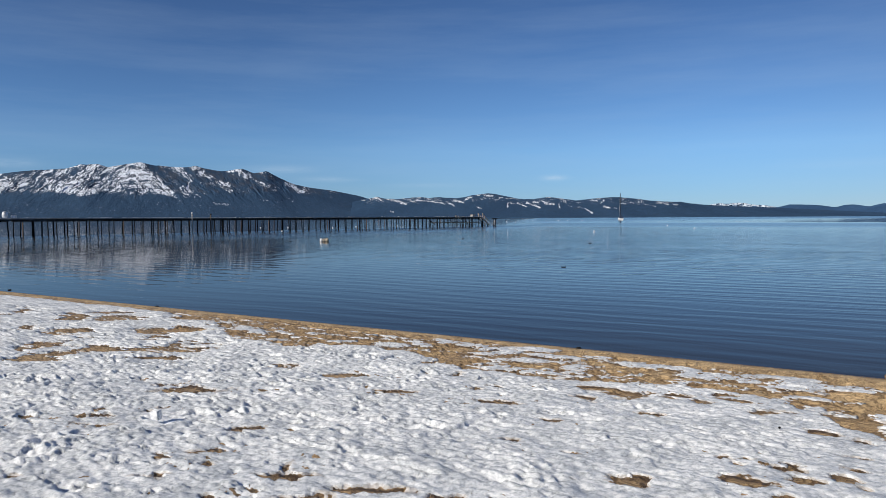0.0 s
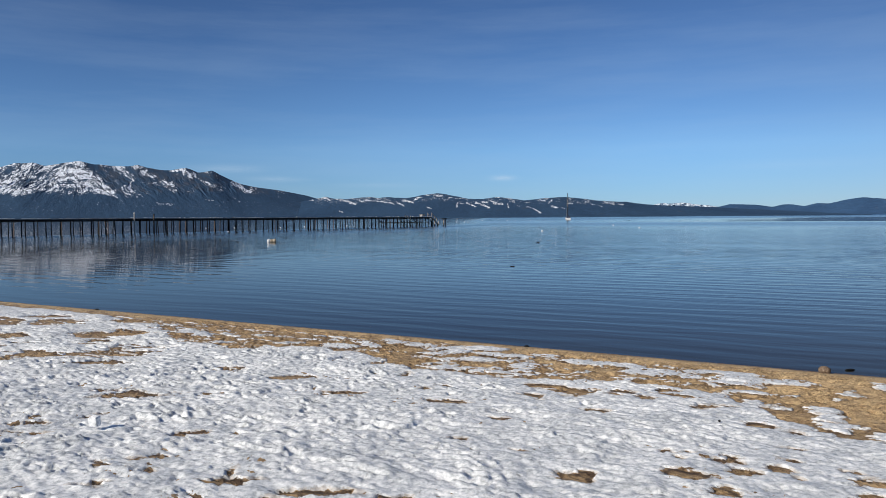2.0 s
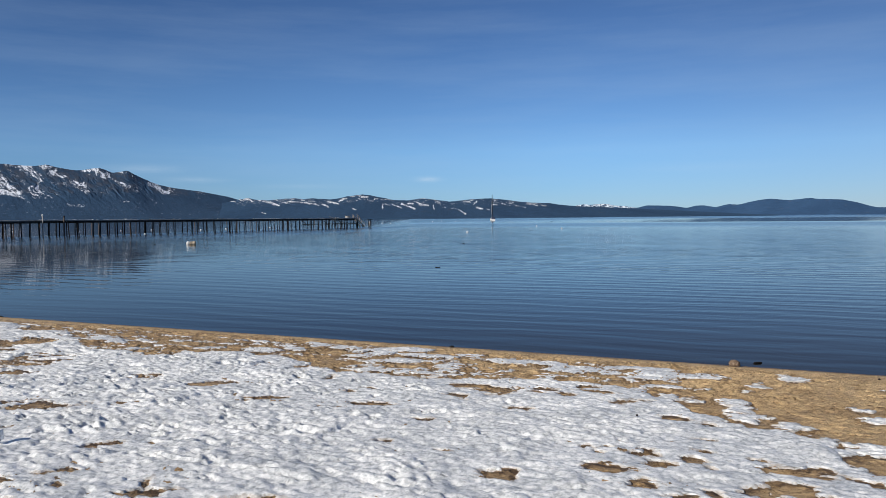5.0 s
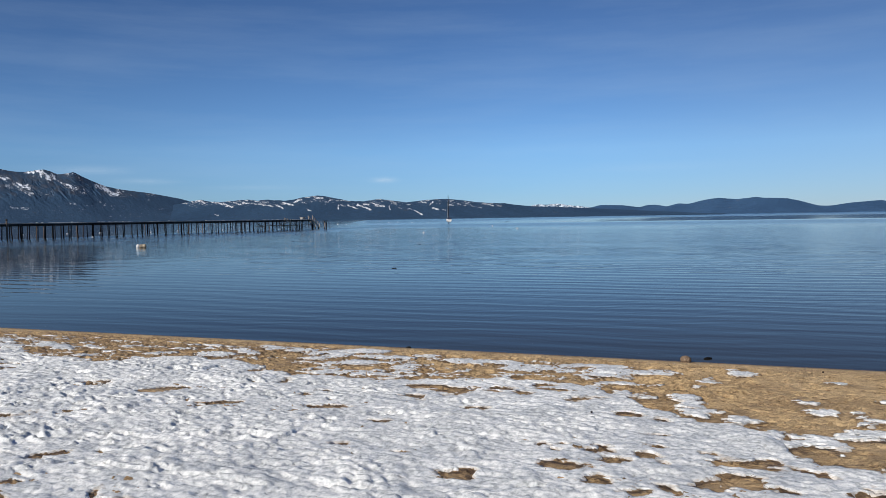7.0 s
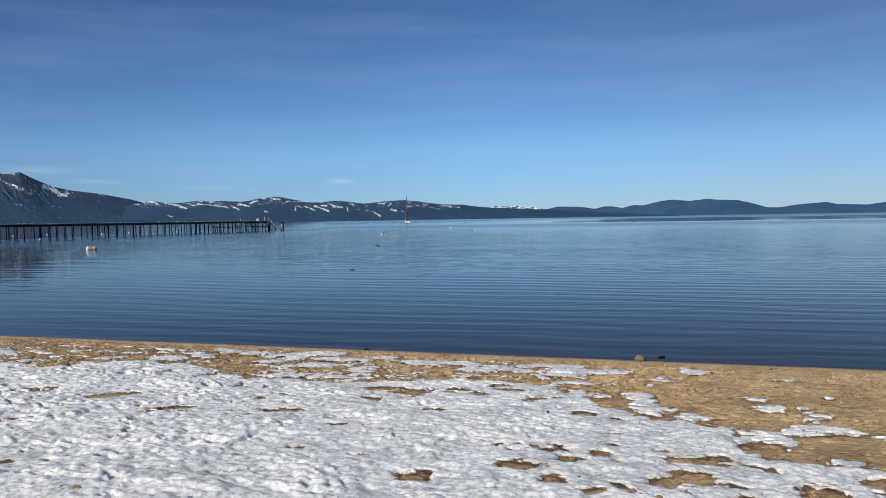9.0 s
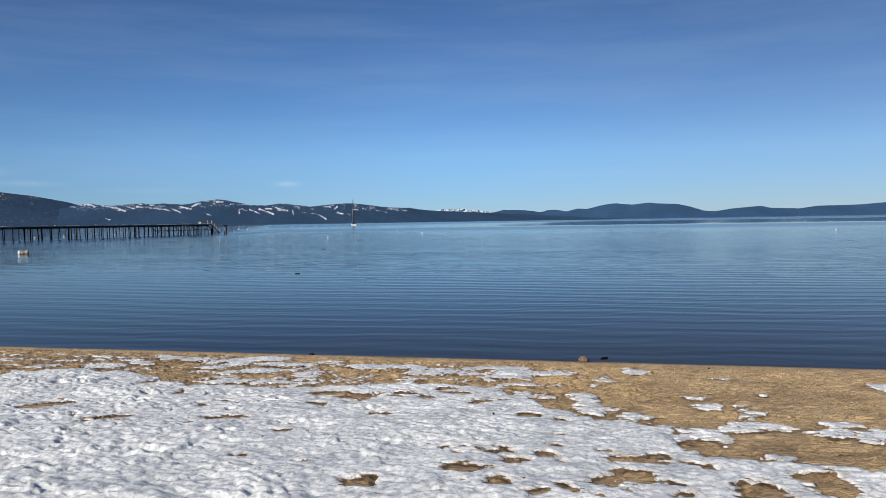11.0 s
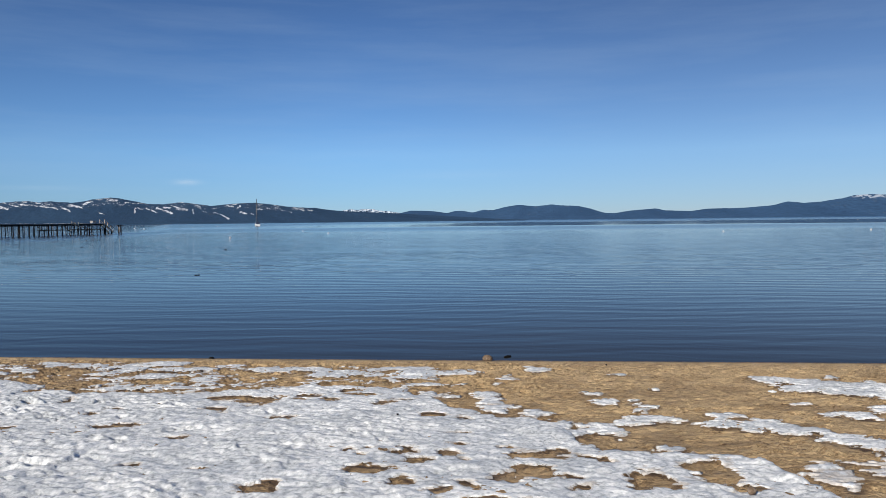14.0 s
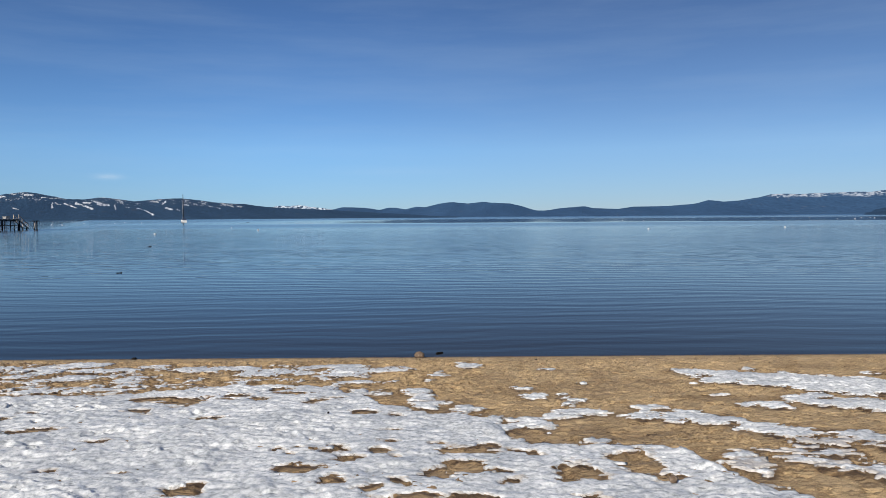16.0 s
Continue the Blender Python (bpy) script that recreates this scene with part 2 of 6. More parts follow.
# ---- materials ----
def sand_material():
    m, n, l, p = nodes_of("sand")
    pos = n.new("ShaderNodeNewGeometry").outputs["Position"]
    grain, mid, broad = noise_node(n, l, pos, 420, 3.0, 0.7), noise_node(n, l, pos, 26, 5.0, 0.65), noise_node(n, l, pos, 1.7, 4.0)
    dry = ramp(n, [(0.25, (0.49, 0.335, 0.172)), (0.5, (0.705, 0.505, 0.285)), (0.78, (0.87, 0.67, 0.42))])
    l.new(grain.outputs["Fac"], dry.inputs["Fac"])
    tone = ramp(n, [(0.28, (0.84, 0.82, 0.79)), (0.5, (0.97, 0.97, 0.96)), (0.75, (1.05, 1.05, 1.04))])
    l.new(mid.outputs["Fac"], tone.inputs["Fac"])
    c = mix_colour(n, l, 1.0, dry.outputs["Color"], tone.outputs["Color"], "MULTIPLY")
    tone2 = ramp(n, [(0.3, (0.82, 0.8, 0.77)), (0.7, (1.06, 1.05, 1.03))])
    l.new(broad.outputs["Fac"], tone2.inputs["Fac"])
    c = mix_colour(n, l, 1.0, c, tone2.outputs["Color"], "MULTIPLY")
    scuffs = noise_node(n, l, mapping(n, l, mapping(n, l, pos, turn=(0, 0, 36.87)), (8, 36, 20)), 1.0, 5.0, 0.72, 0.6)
    # shade in the scuffs' dips, darkened into the sand's colour
    scuff_shade = ramp(n, [(0.35, (0.26, 0.21, 0.165)), (0.43, (0.97, 0.97, 0.96)), (0.75, (1.03, 1.03, 1.02))])
    l.new(scuffs.outputs["Fac"], scuff_shade.inputs["Fac"])
    c = mix_colour(n, l, 1.0, c, scuff_shade.outputs["Color"], "MULTIPLY")
    plates = n.new("ShaderNodeTexVoronoi")
    plates.feature = "DISTANCE_TO_EDGE"
    plates.inputs["Scale"].default_value = 1.0
    bent = n.new("ShaderNodeVectorMath")
    bent.operation = "ADD"
    l.new(mapping(n, l, mapping(n, l, pos, turn=(0, 0, 36.87)), (5.5, 27, 3)), bent.inputs[0])
    l.new(noise_node(n, l, pos, 30, 3.0, 0.6).outputs["Color"], bent.inputs[1])
    l.new(bent.outputs["Vector"], plates.inputs["Vector"])
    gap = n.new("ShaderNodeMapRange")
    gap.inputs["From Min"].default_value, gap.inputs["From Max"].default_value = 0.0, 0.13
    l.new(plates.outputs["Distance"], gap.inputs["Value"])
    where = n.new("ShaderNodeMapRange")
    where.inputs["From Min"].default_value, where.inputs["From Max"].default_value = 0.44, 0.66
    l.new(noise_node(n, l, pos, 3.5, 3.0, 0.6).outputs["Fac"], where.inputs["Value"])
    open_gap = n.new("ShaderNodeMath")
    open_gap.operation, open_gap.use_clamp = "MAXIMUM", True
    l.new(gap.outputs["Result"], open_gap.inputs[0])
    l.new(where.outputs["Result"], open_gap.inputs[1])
    # shade inside the gaps between crust plates, put into the colour
    gap_shade = ramp(n, [(0.0, (0.52, 0.46, 0.40)), (0.8, (1.0, 1.0, 1.0))])
    l.new(open_gap.outputs[0], gap_shade.inputs["Fac"])
    c = mix_colour(n, l, 1.0, c, gap_shade.outputs["Color"], "MULTIPLY")
    wet = n.new("ShaderNodeAttribute")
    wet.attribute_name = "wet"
    c = mix_colour(n, l, wet.outputs["Fac"], c, mix_colour(n, l, 1.0, c, (0.33, 0.27, 0.21), "MULTIPLY"))
    litter_at = n.new("ShaderNodeAttribute")
    litter_at.attribute_name = "litter"
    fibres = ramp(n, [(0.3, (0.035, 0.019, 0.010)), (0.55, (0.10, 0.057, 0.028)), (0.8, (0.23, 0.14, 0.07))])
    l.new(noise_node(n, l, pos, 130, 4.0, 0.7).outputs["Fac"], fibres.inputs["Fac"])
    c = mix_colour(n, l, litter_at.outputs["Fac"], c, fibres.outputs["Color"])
    l.new(c, p.inputs["Base Color"])
    r = n.new("ShaderNodeMapRange")
    r.inputs["To Min"].default_value, r.inputs["To Max"].default_value = 0.95, 0.5
    l.new(wet.outputs["Fac"], r.inputs["Value"])
    l.new(r.outputs["Result"], p.inputs["Roughness"])
    b = bump(n, l, mid.outputs["Fac"], 1.0, 0.02)
    b = bump(n, l, scuffs.outputs["Fac"], 1.0, 0.03, b)
    b = bump(n, l, open_gap.outputs[0], 1.0, 0.006, b)
    l.new(bump(n, l, grain.outputs["Fac"], 0.7, 0.0025, b), p.inputs["Normal"])
    return m


def snow_material():
    m, n, l, p = nodes_of("old_snow")
    pos = n.new("ShaderNodeNewGeometry").outputs["Position"]
    fine, mid, broad = noise_node(n, l, pos, 190, 4.0, 0.7), noise_node(n, l, pos, 26, 5.0, 0.62), noise_node(n, l, pos, 2.2, 3.0)
    # icy grey, with the crevices' shade put into the colour as well
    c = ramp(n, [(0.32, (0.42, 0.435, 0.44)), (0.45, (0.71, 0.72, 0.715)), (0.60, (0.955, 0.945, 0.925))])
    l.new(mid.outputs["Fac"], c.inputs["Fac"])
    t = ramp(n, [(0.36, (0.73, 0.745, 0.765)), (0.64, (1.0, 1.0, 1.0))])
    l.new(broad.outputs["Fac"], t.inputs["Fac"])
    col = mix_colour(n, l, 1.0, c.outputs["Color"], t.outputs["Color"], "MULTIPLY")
    # thin icy plates; the shade along their edges is put in as grey
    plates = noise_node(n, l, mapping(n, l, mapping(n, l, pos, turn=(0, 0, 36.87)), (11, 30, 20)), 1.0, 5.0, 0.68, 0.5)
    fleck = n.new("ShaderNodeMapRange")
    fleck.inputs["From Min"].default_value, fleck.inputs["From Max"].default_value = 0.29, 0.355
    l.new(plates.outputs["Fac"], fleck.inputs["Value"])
    plate_shade = ramp(n, [(0.0, (0.55, 0.55, 0.56)), (1.0, (1.0, 1.0, 1.0))])
    l.new(fleck.outputs["Result"], plate_shade.inputs["Fac"])
    col = mix_colour(n, l, 1.0, col, plate_shade.outputs["Color"], "MULTIPLY")
    dirt = n.new("ShaderNodeAttribute")
    dirt.attribute_name = "dirt"
    k = n.new("ShaderNodeMath")
    k.operation, k.use_clamp = "MULTIPLY_ADD", True
    l.new(fine.outputs["Fac"], k.inputs[0])
    k.inputs[1].default_value = 0.9
    l.new(dirt.outputs["Fac"], k.inputs[2])
    k2 = n.new("ShaderNodeMapRange")
    k2.inputs["From Min"].default_value, k2.inputs["From Max"].default_value = 0.74, 1.35
    l.new(k.outputs[0], k2.inputs["Value"])
    col = mix_colour(n, l, k2.outputs["Result"], col, (0.30, 0.205, 0.12))
    l.new(col, p.inputs["Base Color"])
    p.inputs["Roughness"].default_value = 0.55
    p.inputs["Specular IOR Level"].default_value = 0.35
    crust = noise_node(n, l, pos, 60, 4.0, 0.65)
    b = bump(n, l, mid.outputs["Fac"], 0.9, 0.009)
    b = bump(n, l, crust.outputs["Fac"], 0.8, 0.004, b)
    b = bump(n, l, fleck.outputs["Result"], 1.0, 0.006, b)
    l.new(bump(n, l, fine.outputs["Fac"], 0.5, 0.0015, b), p.inputs["Normal"])
    return m


def water_material():
    m, n, l, p = nodes_of("lake_water")
    pos = n.new("ShaderNodeNewGeometry").outputs["Position"]
    along = mapping(n, l, pos, turn=(0, 0, 36.87))

    def times(a, b):
        k = n.new("ShaderNodeMath")
        k.operation = "MULTIPLY"
        l.new(a, k.inputs[0])
        if isinstance(b, float):
            k.inputs[1].default_value = b
        else:
            l.new(b, k.inputs[1])
        return k.outputs[0]

    def train(length, turn, distort, spread):
        """A train of low waves, crests along the shore."""
        w = n.new("ShaderNodeTexWave")
        w.wave_type, w.bands_direction, w.wave_profile = "BANDS", "Y", "SIN"
        w.inputs["Scale"].default_value = 2 * math.pi / 20 / length
        w.inputs["Distortion"].default_value, w.inputs["Detail"].default_value = distort, 2.0
        w.inputs["Detail Scale"].default_value, w.inputs["Detail Roughness"].default_value = spread, 0.5
        l.new(mapping(n, l, along, (0.8, 1, 1), (0, 0, turn)), w.inputs["Vector"])
        return w

    # where the wind touches the lake: broad patches, and bands farther out
    calm = noise_node(n, l, mapping(n, l, along, (0.012, 0.045, 1)), 1.0, 3.0, 0.55, 0.4)
    gust = n.new("ShaderNodeMapRange")
    gust.inputs["From Min"].default_value, gust.inputs["From Max"].default_value = 0.32, 0.62
    gust.inputs["To Min"].default_value, gust.inputs["To Max"].default_value = 0.75, 1.0
    l.new(calm.outputs["Fac"], gust.inputs["Value"])
    patch = noise_node(n, l, mapping(n, l, along, (0.05, 0.16, 1)), 1.0, 3.0, 0.55, 0.5)
    local = n.new("ShaderNodeMapRange")
    local.inputs["From Min"].default_value, local.inputs["From Max"].default_value = 0.3, 0.65
    local.inputs["To Min"].default_value, local.inputs["To Max"].default_value = 0.7, 1.1
    l.new(patch.outputs["Fac"], local.inputs["Value"])
    # how far from the shore, and whether in the lee of the pier
    split = n.new("ShaderNodeSeparateXYZ")
    l.new(along, split.inputs["Vector"])
    wind = n.new("ShaderNodeMapRange")
    wind.inputs["From Min"].default_value, wind.inputs["From Max"].default_value = 0.0, 1000.0
    out_there = noise_node(n, l, mapping(n, l, along, (0.004, 0.02, 1)), 1.0, 2.0)
    shaken = n.new("ShaderNodeMath")
    shaken.operation = "MULTIPLY_ADD"
    l.new(out_there.outputs["Fac"], shaken.inputs[0])
    shaken.inputs[1].default_value = 50.0
    l.new(split.outputs["Y"], shaken.inputs[2])
    l.new(shaken.outputs[0], wind.inputs["Value"])
    reach = ramp(n, [(0.06, (0.06,) * 3), (0.16, (0.10,) * 3), (0.20, (0.32,) * 3), (0.25, (0.32,) * 3), (0.295, (0.008,) * 3), (0.70, (0.008,) * 3), (0.80, (0.6,) * 3)])
    swell = ramp(n, [(0.036, (0.05,) * 3), (0.050, (0.10,) * 3), (0.075, (0.13,) * 3), (0.11, (0.10,) * 3), (0.16, (0.05,) * 3), (0.25, (0.018,) * 3), (0.31, (0.0,) * 3)])
    l.new(wind.outputs["Result"], swell.inputs["Fac"])
    l.new(wind.outputs["Result"], reach.inputs["Fac"])
    # the calm band far out lies on one side only
    breeze = ramp(n, [(0.06, (0.06,) * 3), (0.16, (0.10,) * 3), (0.20, (0.34,) * 3), (0.62, (0.40,) * 3)])
    l.new(wind.outputs["Result"], breeze.inputs["Fac"])
    eastward = n.new("ShaderNodeMapRange")
    eastward.inputs["From Min"].default_value, eastward.inputs["From Max"].default_value = -190.0, -20.0
    l.new(split.outputs["X"], eastward.inputs["Value"])
    ruffled = n.new("ShaderNodeMix")
    ruffled.data_type = "FLOAT"
    l.new(eastward.outputs["Result"], ruffled.inputs["Factor"])
    l.new(breeze.outputs["Color"], ruffled.inputs["A"])
    l.new(reach.outputs["Color"], ruffled.inputs["B"])
    side = n.new("ShaderNodeVectorMath")
    side.operation = "DOT_PRODUCT"
    l.new(pos, side.inputs[0])
    side.inputs[1].default_value = (0.981, -0.193, 0.0)
    lee = n.new("ShaderNodeMapRange")
    lee.inputs["From Min"].default_value, lee.inputs["From Max"].default_value = -16.0, 2.0
    lee.inputs["To Min"].default_value, lee.inputs["To Max"].default_value = 0.0, 1.0
    l.new(side.outputs["Value"], lee.inputs["Value"])
    open_water = n.new("ShaderNodeMix")
    open_water.data_type = "FLOAT"
    l.new(lee.outputs["Result"], open_water.inputs["Factor"])
    still = n.new("ShaderNodeMapRange")
    still.inputs["From Min"].default_value, still.inputs["From Max"].default_value = 28.0, 56.0
    still.inputs["To Min"].default_value, still.inputs["To Max"].default_value = 0.045, 0.09
    l.new(split.outputs["Y"], still.inputs["Value"])
    open_water.inputs["A"].default_value = 0.02
    l.new(ruffled.outputs["Result"], open_water.inputs["B"])
    trains = n.new("ShaderNodeMix")
    trains.data_type = "FLOAT"
    l.new(lee.outputs["Result"], trains.inputs["Factor"])
    l.new(still.outputs["Result"], trains.inputs["A"])
    l.new(swell.outputs["Color"], trains.inputs["B"])
    power = times(times(gust.outputs["Result"], local.outputs["Result"]), times(trains.outputs["Result"], 8.0))
    ripple = noise_node(n, l, mapping(n, l, along, (0.6, 2.4, 1), (0, 0, 6)), 1.0, 3.0, 0.55)
    small = noise_node(n, l, mapping(n, l, along, (2.6, 9.0, 1), (0, 0, -9)), 1.0, 2.0, 0.5)
    # far out the ripples are too fine to see singly: they only scatter the reflections
    chop = noise_node(n, l, mapping(n, l, along, (0.8, 2.4, 1)), 1.0, 2.0, 0.6)
    tilt = n.new("ShaderNodeSeparateColor")
    l.new(chop.outputs["Color"], tilt.inputs["Color"])
    away = n.new("ShaderNodeMapRange")
    away.inputs["From Min"].default_value, away.inputs["From Max"].default_value = 14.0, 60.0
    away.inputs["To Min"].default_value, away.inputs["To Max"].default_value = 0.02, 0.42
    l.new(split.outputs["Y"], away.inputs["Value"])
    # cat's-paws on the water before the pier break up what it mirrors
    across = n.new("ShaderNodeVectorMath")
    across.operation = "DOT_PRODUCT"
    l.new(pos, across.inputs[0])
    across.inputs[1].default_value = (-0.762, 0.647, 0.0)
    span = n.new("ShaderNodeMapRange")
    span.inputs["From Min"].default_value, span.inputs["From Max"].default_value = 0.0, 200.0
    l.new(across.outputs["Value"], span.inputs["Value"])
    paws = ramp(n, [(0.20, (0.0,) * 3), (0.30, (0.035,) * 3), (0.40, (0.20,) * 3), (0.44, (0.36,) * 3), (0.472, (0.36,) * 3), (0.495, (0.012,) * 3)])
    l.new(span.outputs["Result"], paws.inputs["Fac"])
    shelter = n.new("ShaderNodeMath")
    shelter.operation = "SUBTRACT"
    shelter.inputs[0].default_value = 1.0
    l.new(lee.outputs["Result"], shelter.inputs[1])
    both = n.new("ShaderNodeMath")
    both.operation = "ADD"
    l.new(times(open_water.outputs["Result"], away.outputs["Result"]), both.inputs[0])
    l.new(times(paws.outputs["Color"], shelter.outputs[0]), both.inputs[1])
    amount = both.outputs[0]

    def centred(a, middle):
        k = n.new("ShaderNodeMath")
        k.operation = "SUBTRACT"
        l.new(a, k.inputs[0])
        k.inputs[1].default_value = middle
        return times(k.outputs[0], amount)

    lean = n.new("ShaderNodeCombineXYZ")
    cross = noise_node(n, l, mapping(n, l, along, (7.0, 3.0, 1)), 1.0, 2.0, 0.6)
    sway = n.new("ShaderNodeMath")
    sway.operation = "SUBTRACT"
    l.new(cross.outputs["Fac"], sway.inputs[0])
    sway.inputs[1].default_value = 0.5
    slope_d, slope_u = centred(times(tilt.outputs["Green"], 0.4), 0.40), times(times(sway.outputs[0], amount), 1.6)
    for axis, kd, ku in (("X", 0.6, 0.8), ("Y", 0.8, -0.6)):
        k = n.new("ShaderNodeMath")
        k.operation = "ADD"
        l.new(times(slope_d, kd), k.inputs[0])
        l.new(times(slope_u, ku), k.inputs[1])
        l.new(k.outputs[0], lean.inputs[axis])
    lean.inputs["Z"].default_value = 1.0
    upright = n.new("ShaderNodeVectorMath")
    upright.operation = "NORMALIZE"
    l.new(lean.outputs["Vector"], upright.inputs[0])
    b = upright.outputs["Vector"]
    for tex, size in ((train(1.05, 3, 7.0, 0.55), 0.0078), (train(0.55, -10, 8.0, 0.8), 0.0036), (train(0.27, 13, 7.0, 1.2), 0.0010), (ripple, 0.005), (small, 0.0009)):
        b = bump(n, l, times(tex.outputs["Fac"], power), 1.0, size, b)
    l.new(b, p.inputs["Normal"])
    deep = noise_node(n, l, mapping(n, l, along, (0.02, 0.09, 1)), 1.0, 3.0)
    c = ramp(n, [(0.3, (0.020, 0.0185, 0.016)), (0.7, (0.024, 0.022, 0.019))])
    l.new(deep.outputs["Fac"], c.inputs["Fac"])
    l.new(c.outputs["Color"], p.inputs["Base Color"])
    p.inputs["IOR"].default_value = 1.098
    matt = n.new("ShaderNodeMapRange")
    matt.inputs["From Min"].default_value, matt.inputs["From Max"].default_value = 0.0, 0.15
    matt.inputs["To Min"].default_value, matt.inputs["To Max"].default_value = 0.04, 0.13
    l.new(amount, matt.inputs["Value"])
    l.new(matt.outputs["Result"], p.inputs["Roughness"])
    return m


def mountain_material(name, forest, rock, bearing, snow_tone=(0.80, 0.81, 0.83)):
    """Conifer slopes, bare rock and snow, the distance's haze put into their colours; the snow's cover is kept in the
    mesh.
    """
    m, n, l, p = nodes_of(name)
    # slopes are seen end on: keep stands of trees as tall as they are wide
    pos = mapping(n, l, mapping(n, l, n.new("ShaderNodeNewGeometry").outputs["Position"], turn=(0, 0, bearing)), (1, 0.08, 1))
    trees, clumps, stands = noise_node(n, l, pos, 0.16, 4.0, 0.75), noise_node(n, l, pos, 0.035, 4.0, 0.6), noise_node(n, l, pos, 0.006, 3.0)
    wood = ramp(n, [(0.3, [k * 0.55 for k in forest]), (0.5, forest), (0.75, [k * 1.45 for k in forest])])
    l.new(trees.outputs["Fac"], wood.inputs["Fac"])
    tone = ramp(n, [(0.3, (0.80, 0.82, 0.85)), (0.7, (1.15, 1.12, 1.1))])
    l.new(stands.outputs["Fac"], tone.inputs["Fac"])
    c = mix_colour(n, l, 1.0, wood.outputs["Color"], tone.outputs["Color"], "MULTIPLY")
    bare = n.new("ShaderNodeAttribute")
    bare.attribute_name = "bare"
    k = n.new("ShaderNodeMath")
    k.operation = "ADD"
    l.new(bare.outputs["Fac"], k.inputs[0])
    l.new(clumps.outputs["Fac"], k.inputs[1])
    r = n.new("ShaderNodeMapRange")
    r.inputs["From Min"].default_value, r.inputs["From Max"].default_value = 0.85, 1.15
    l.new(k.outputs[0], r.inputs["Value"])
    c = mix_colour(n, l, r.outputs["Result"], c, rock)
    cover = n.new("ShaderNodeAttribute")
    cover.attribute_name = "snow"
    k = n.new("ShaderNodeMath")
    k.operation = "MULTIPLY_ADD"
    l.new(trees.outputs["Fac"], k.inputs[0])
    k.inputs[1].default_value = 3.4
    l.new(cover.outputs["Fac"], k.inputs[2])
    r = n.new("ShaderNodeMapRange")
    r.inputs["From Min"].default_value, r.inputs["From Max"].default_value = 1.95, 2.50
    l.new(k.outputs[0], r.inputs["Value"])
    c = mix_colour(n, l, r.outputs["Result"], c, snow_tone)
    l.new(c, p.inputs["Base Color"])
    p.inputs["Roughness"].default_value = 0.95
    p.inputs["Specular IOR Level"].default_value = 0.1
    l.new(bump(n, l, clumps.outputs["Fac"], 0.7, 4.0), p.inputs["Normal"])
    return m


SAND, SNOW, WATER = sand_material(), snow_material(), water_material()
# blue haze of distance is put into these forest, rock and snow colours
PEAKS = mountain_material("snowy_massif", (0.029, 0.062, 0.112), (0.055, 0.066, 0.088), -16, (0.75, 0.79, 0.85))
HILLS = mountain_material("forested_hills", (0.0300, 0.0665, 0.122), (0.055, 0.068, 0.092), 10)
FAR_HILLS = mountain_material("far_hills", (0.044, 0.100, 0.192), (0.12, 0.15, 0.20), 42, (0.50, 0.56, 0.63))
PILE = surface("creosoted_pile", [(0.006, 0.006, 0.007), (0.013, 0.012, 0.012), (0.028, 0.024, 0.022)], 0.9, 18, 1.5, 0.006, stretch=(1, 1, 0.15), each=0.35, gloss=0.15)
PALE_PILE = surface("bleached_pile", [(0.05, 0.036, 0.028), (0.085, 0.062, 0.05), (0.13, 0.10, 0.082)], 0.85, 18, 1.5, 0.006, stretch=(1, 1, 0.15), each=0.25)
TIMBER = surface("dark_timber", [(0.008, 0.008, 0.008), (0.016, 0.015, 0.014), (0.032, 0.029, 0.027)], 0.85, 14, 1.2, 0.004, stretch=(0.2, 1, 1), each=0.2)
PLANK = surface("weathered_plank", [(0.20, 0.19, 0.175), (0.32, 0.30, 0.28), (0.44, 0.42, 0.40)], 0.8, 14, 1.2, 0.004, stretch=(0.2, 1, 1), each=0.2)
NEW_WOOD = surface("tan_lumber", [(0.48, 0.37, 0.27), (0.60, 0.48, 0.37), (0.70, 0.59, 0.48)], 0.75, 14, 2.0, 0.003, stretch=(0.2, 1, 1))
WHITE_PAINT = surface("white_paint", [(0.66, 0.66, 0.65), (0.78, 0.78, 0.77), (0.84, 0.84, 0.83)], 0.4, 12, 1.5, 0.001)
GELCOAT = surface("white_gelcoat", [(0.74, 0.74, 0.73), (0.80, 0.80, 0.79), (0.84, 0.84, 0.83)], 0.25, 6, 0.8, 0.0)
CANVAS = surface("navy_canvas", [(0.02, 0.03, 0.06), (0.03, 0.045, 0.09), (0.05, 0.06, 0.12)], 0.9, 30, 3.0, 0.004)
WRAP = surface("white_shrink_wrap", [(0.70, 0.71, 0.72), (0.80, 0.81, 0.82), (0.86, 0.87, 0.88)], 0.35, 4, 1.0, 0.01)
ALLOY = surface("mast_alloy", [(0.018, 0.018, 0.02), (0.03, 0.03, 0.033), (0.05, 0.05, 0.053)], 0.5, 10, 1.0, 0.0)
BEIGE = surface("beige_plastic", [(0.22, 0.18, 0.13), (0.31, 0.26, 0.19), (0.40, 0.34, 0.26)], 0.55, 10, 2.0, 0.002)
DARK = surface("waterlogged_wood", [(0.006, 0.006, 0.006), (0.012, 0.011, 0.010), (0.022, 0.02, 0.018)], 0.8, 20, 3.0, 0.006, gloss=0.1)
STONE = surface("granite_cobble", [(0.07, 0.045, 0.028), (0.16, 0.108, 0.07), (0.34, 0.26, 0.19)], 0.85, 40, 8.0, 0.004, each=0.2)
WINDOW = surface("dark_glazing", [(0.01, 0.012, 0.015), (0.015, 0.018, 0.02), (0.02, 0.025, 0.03)], 0.08, 6, 1.0, 0.0)
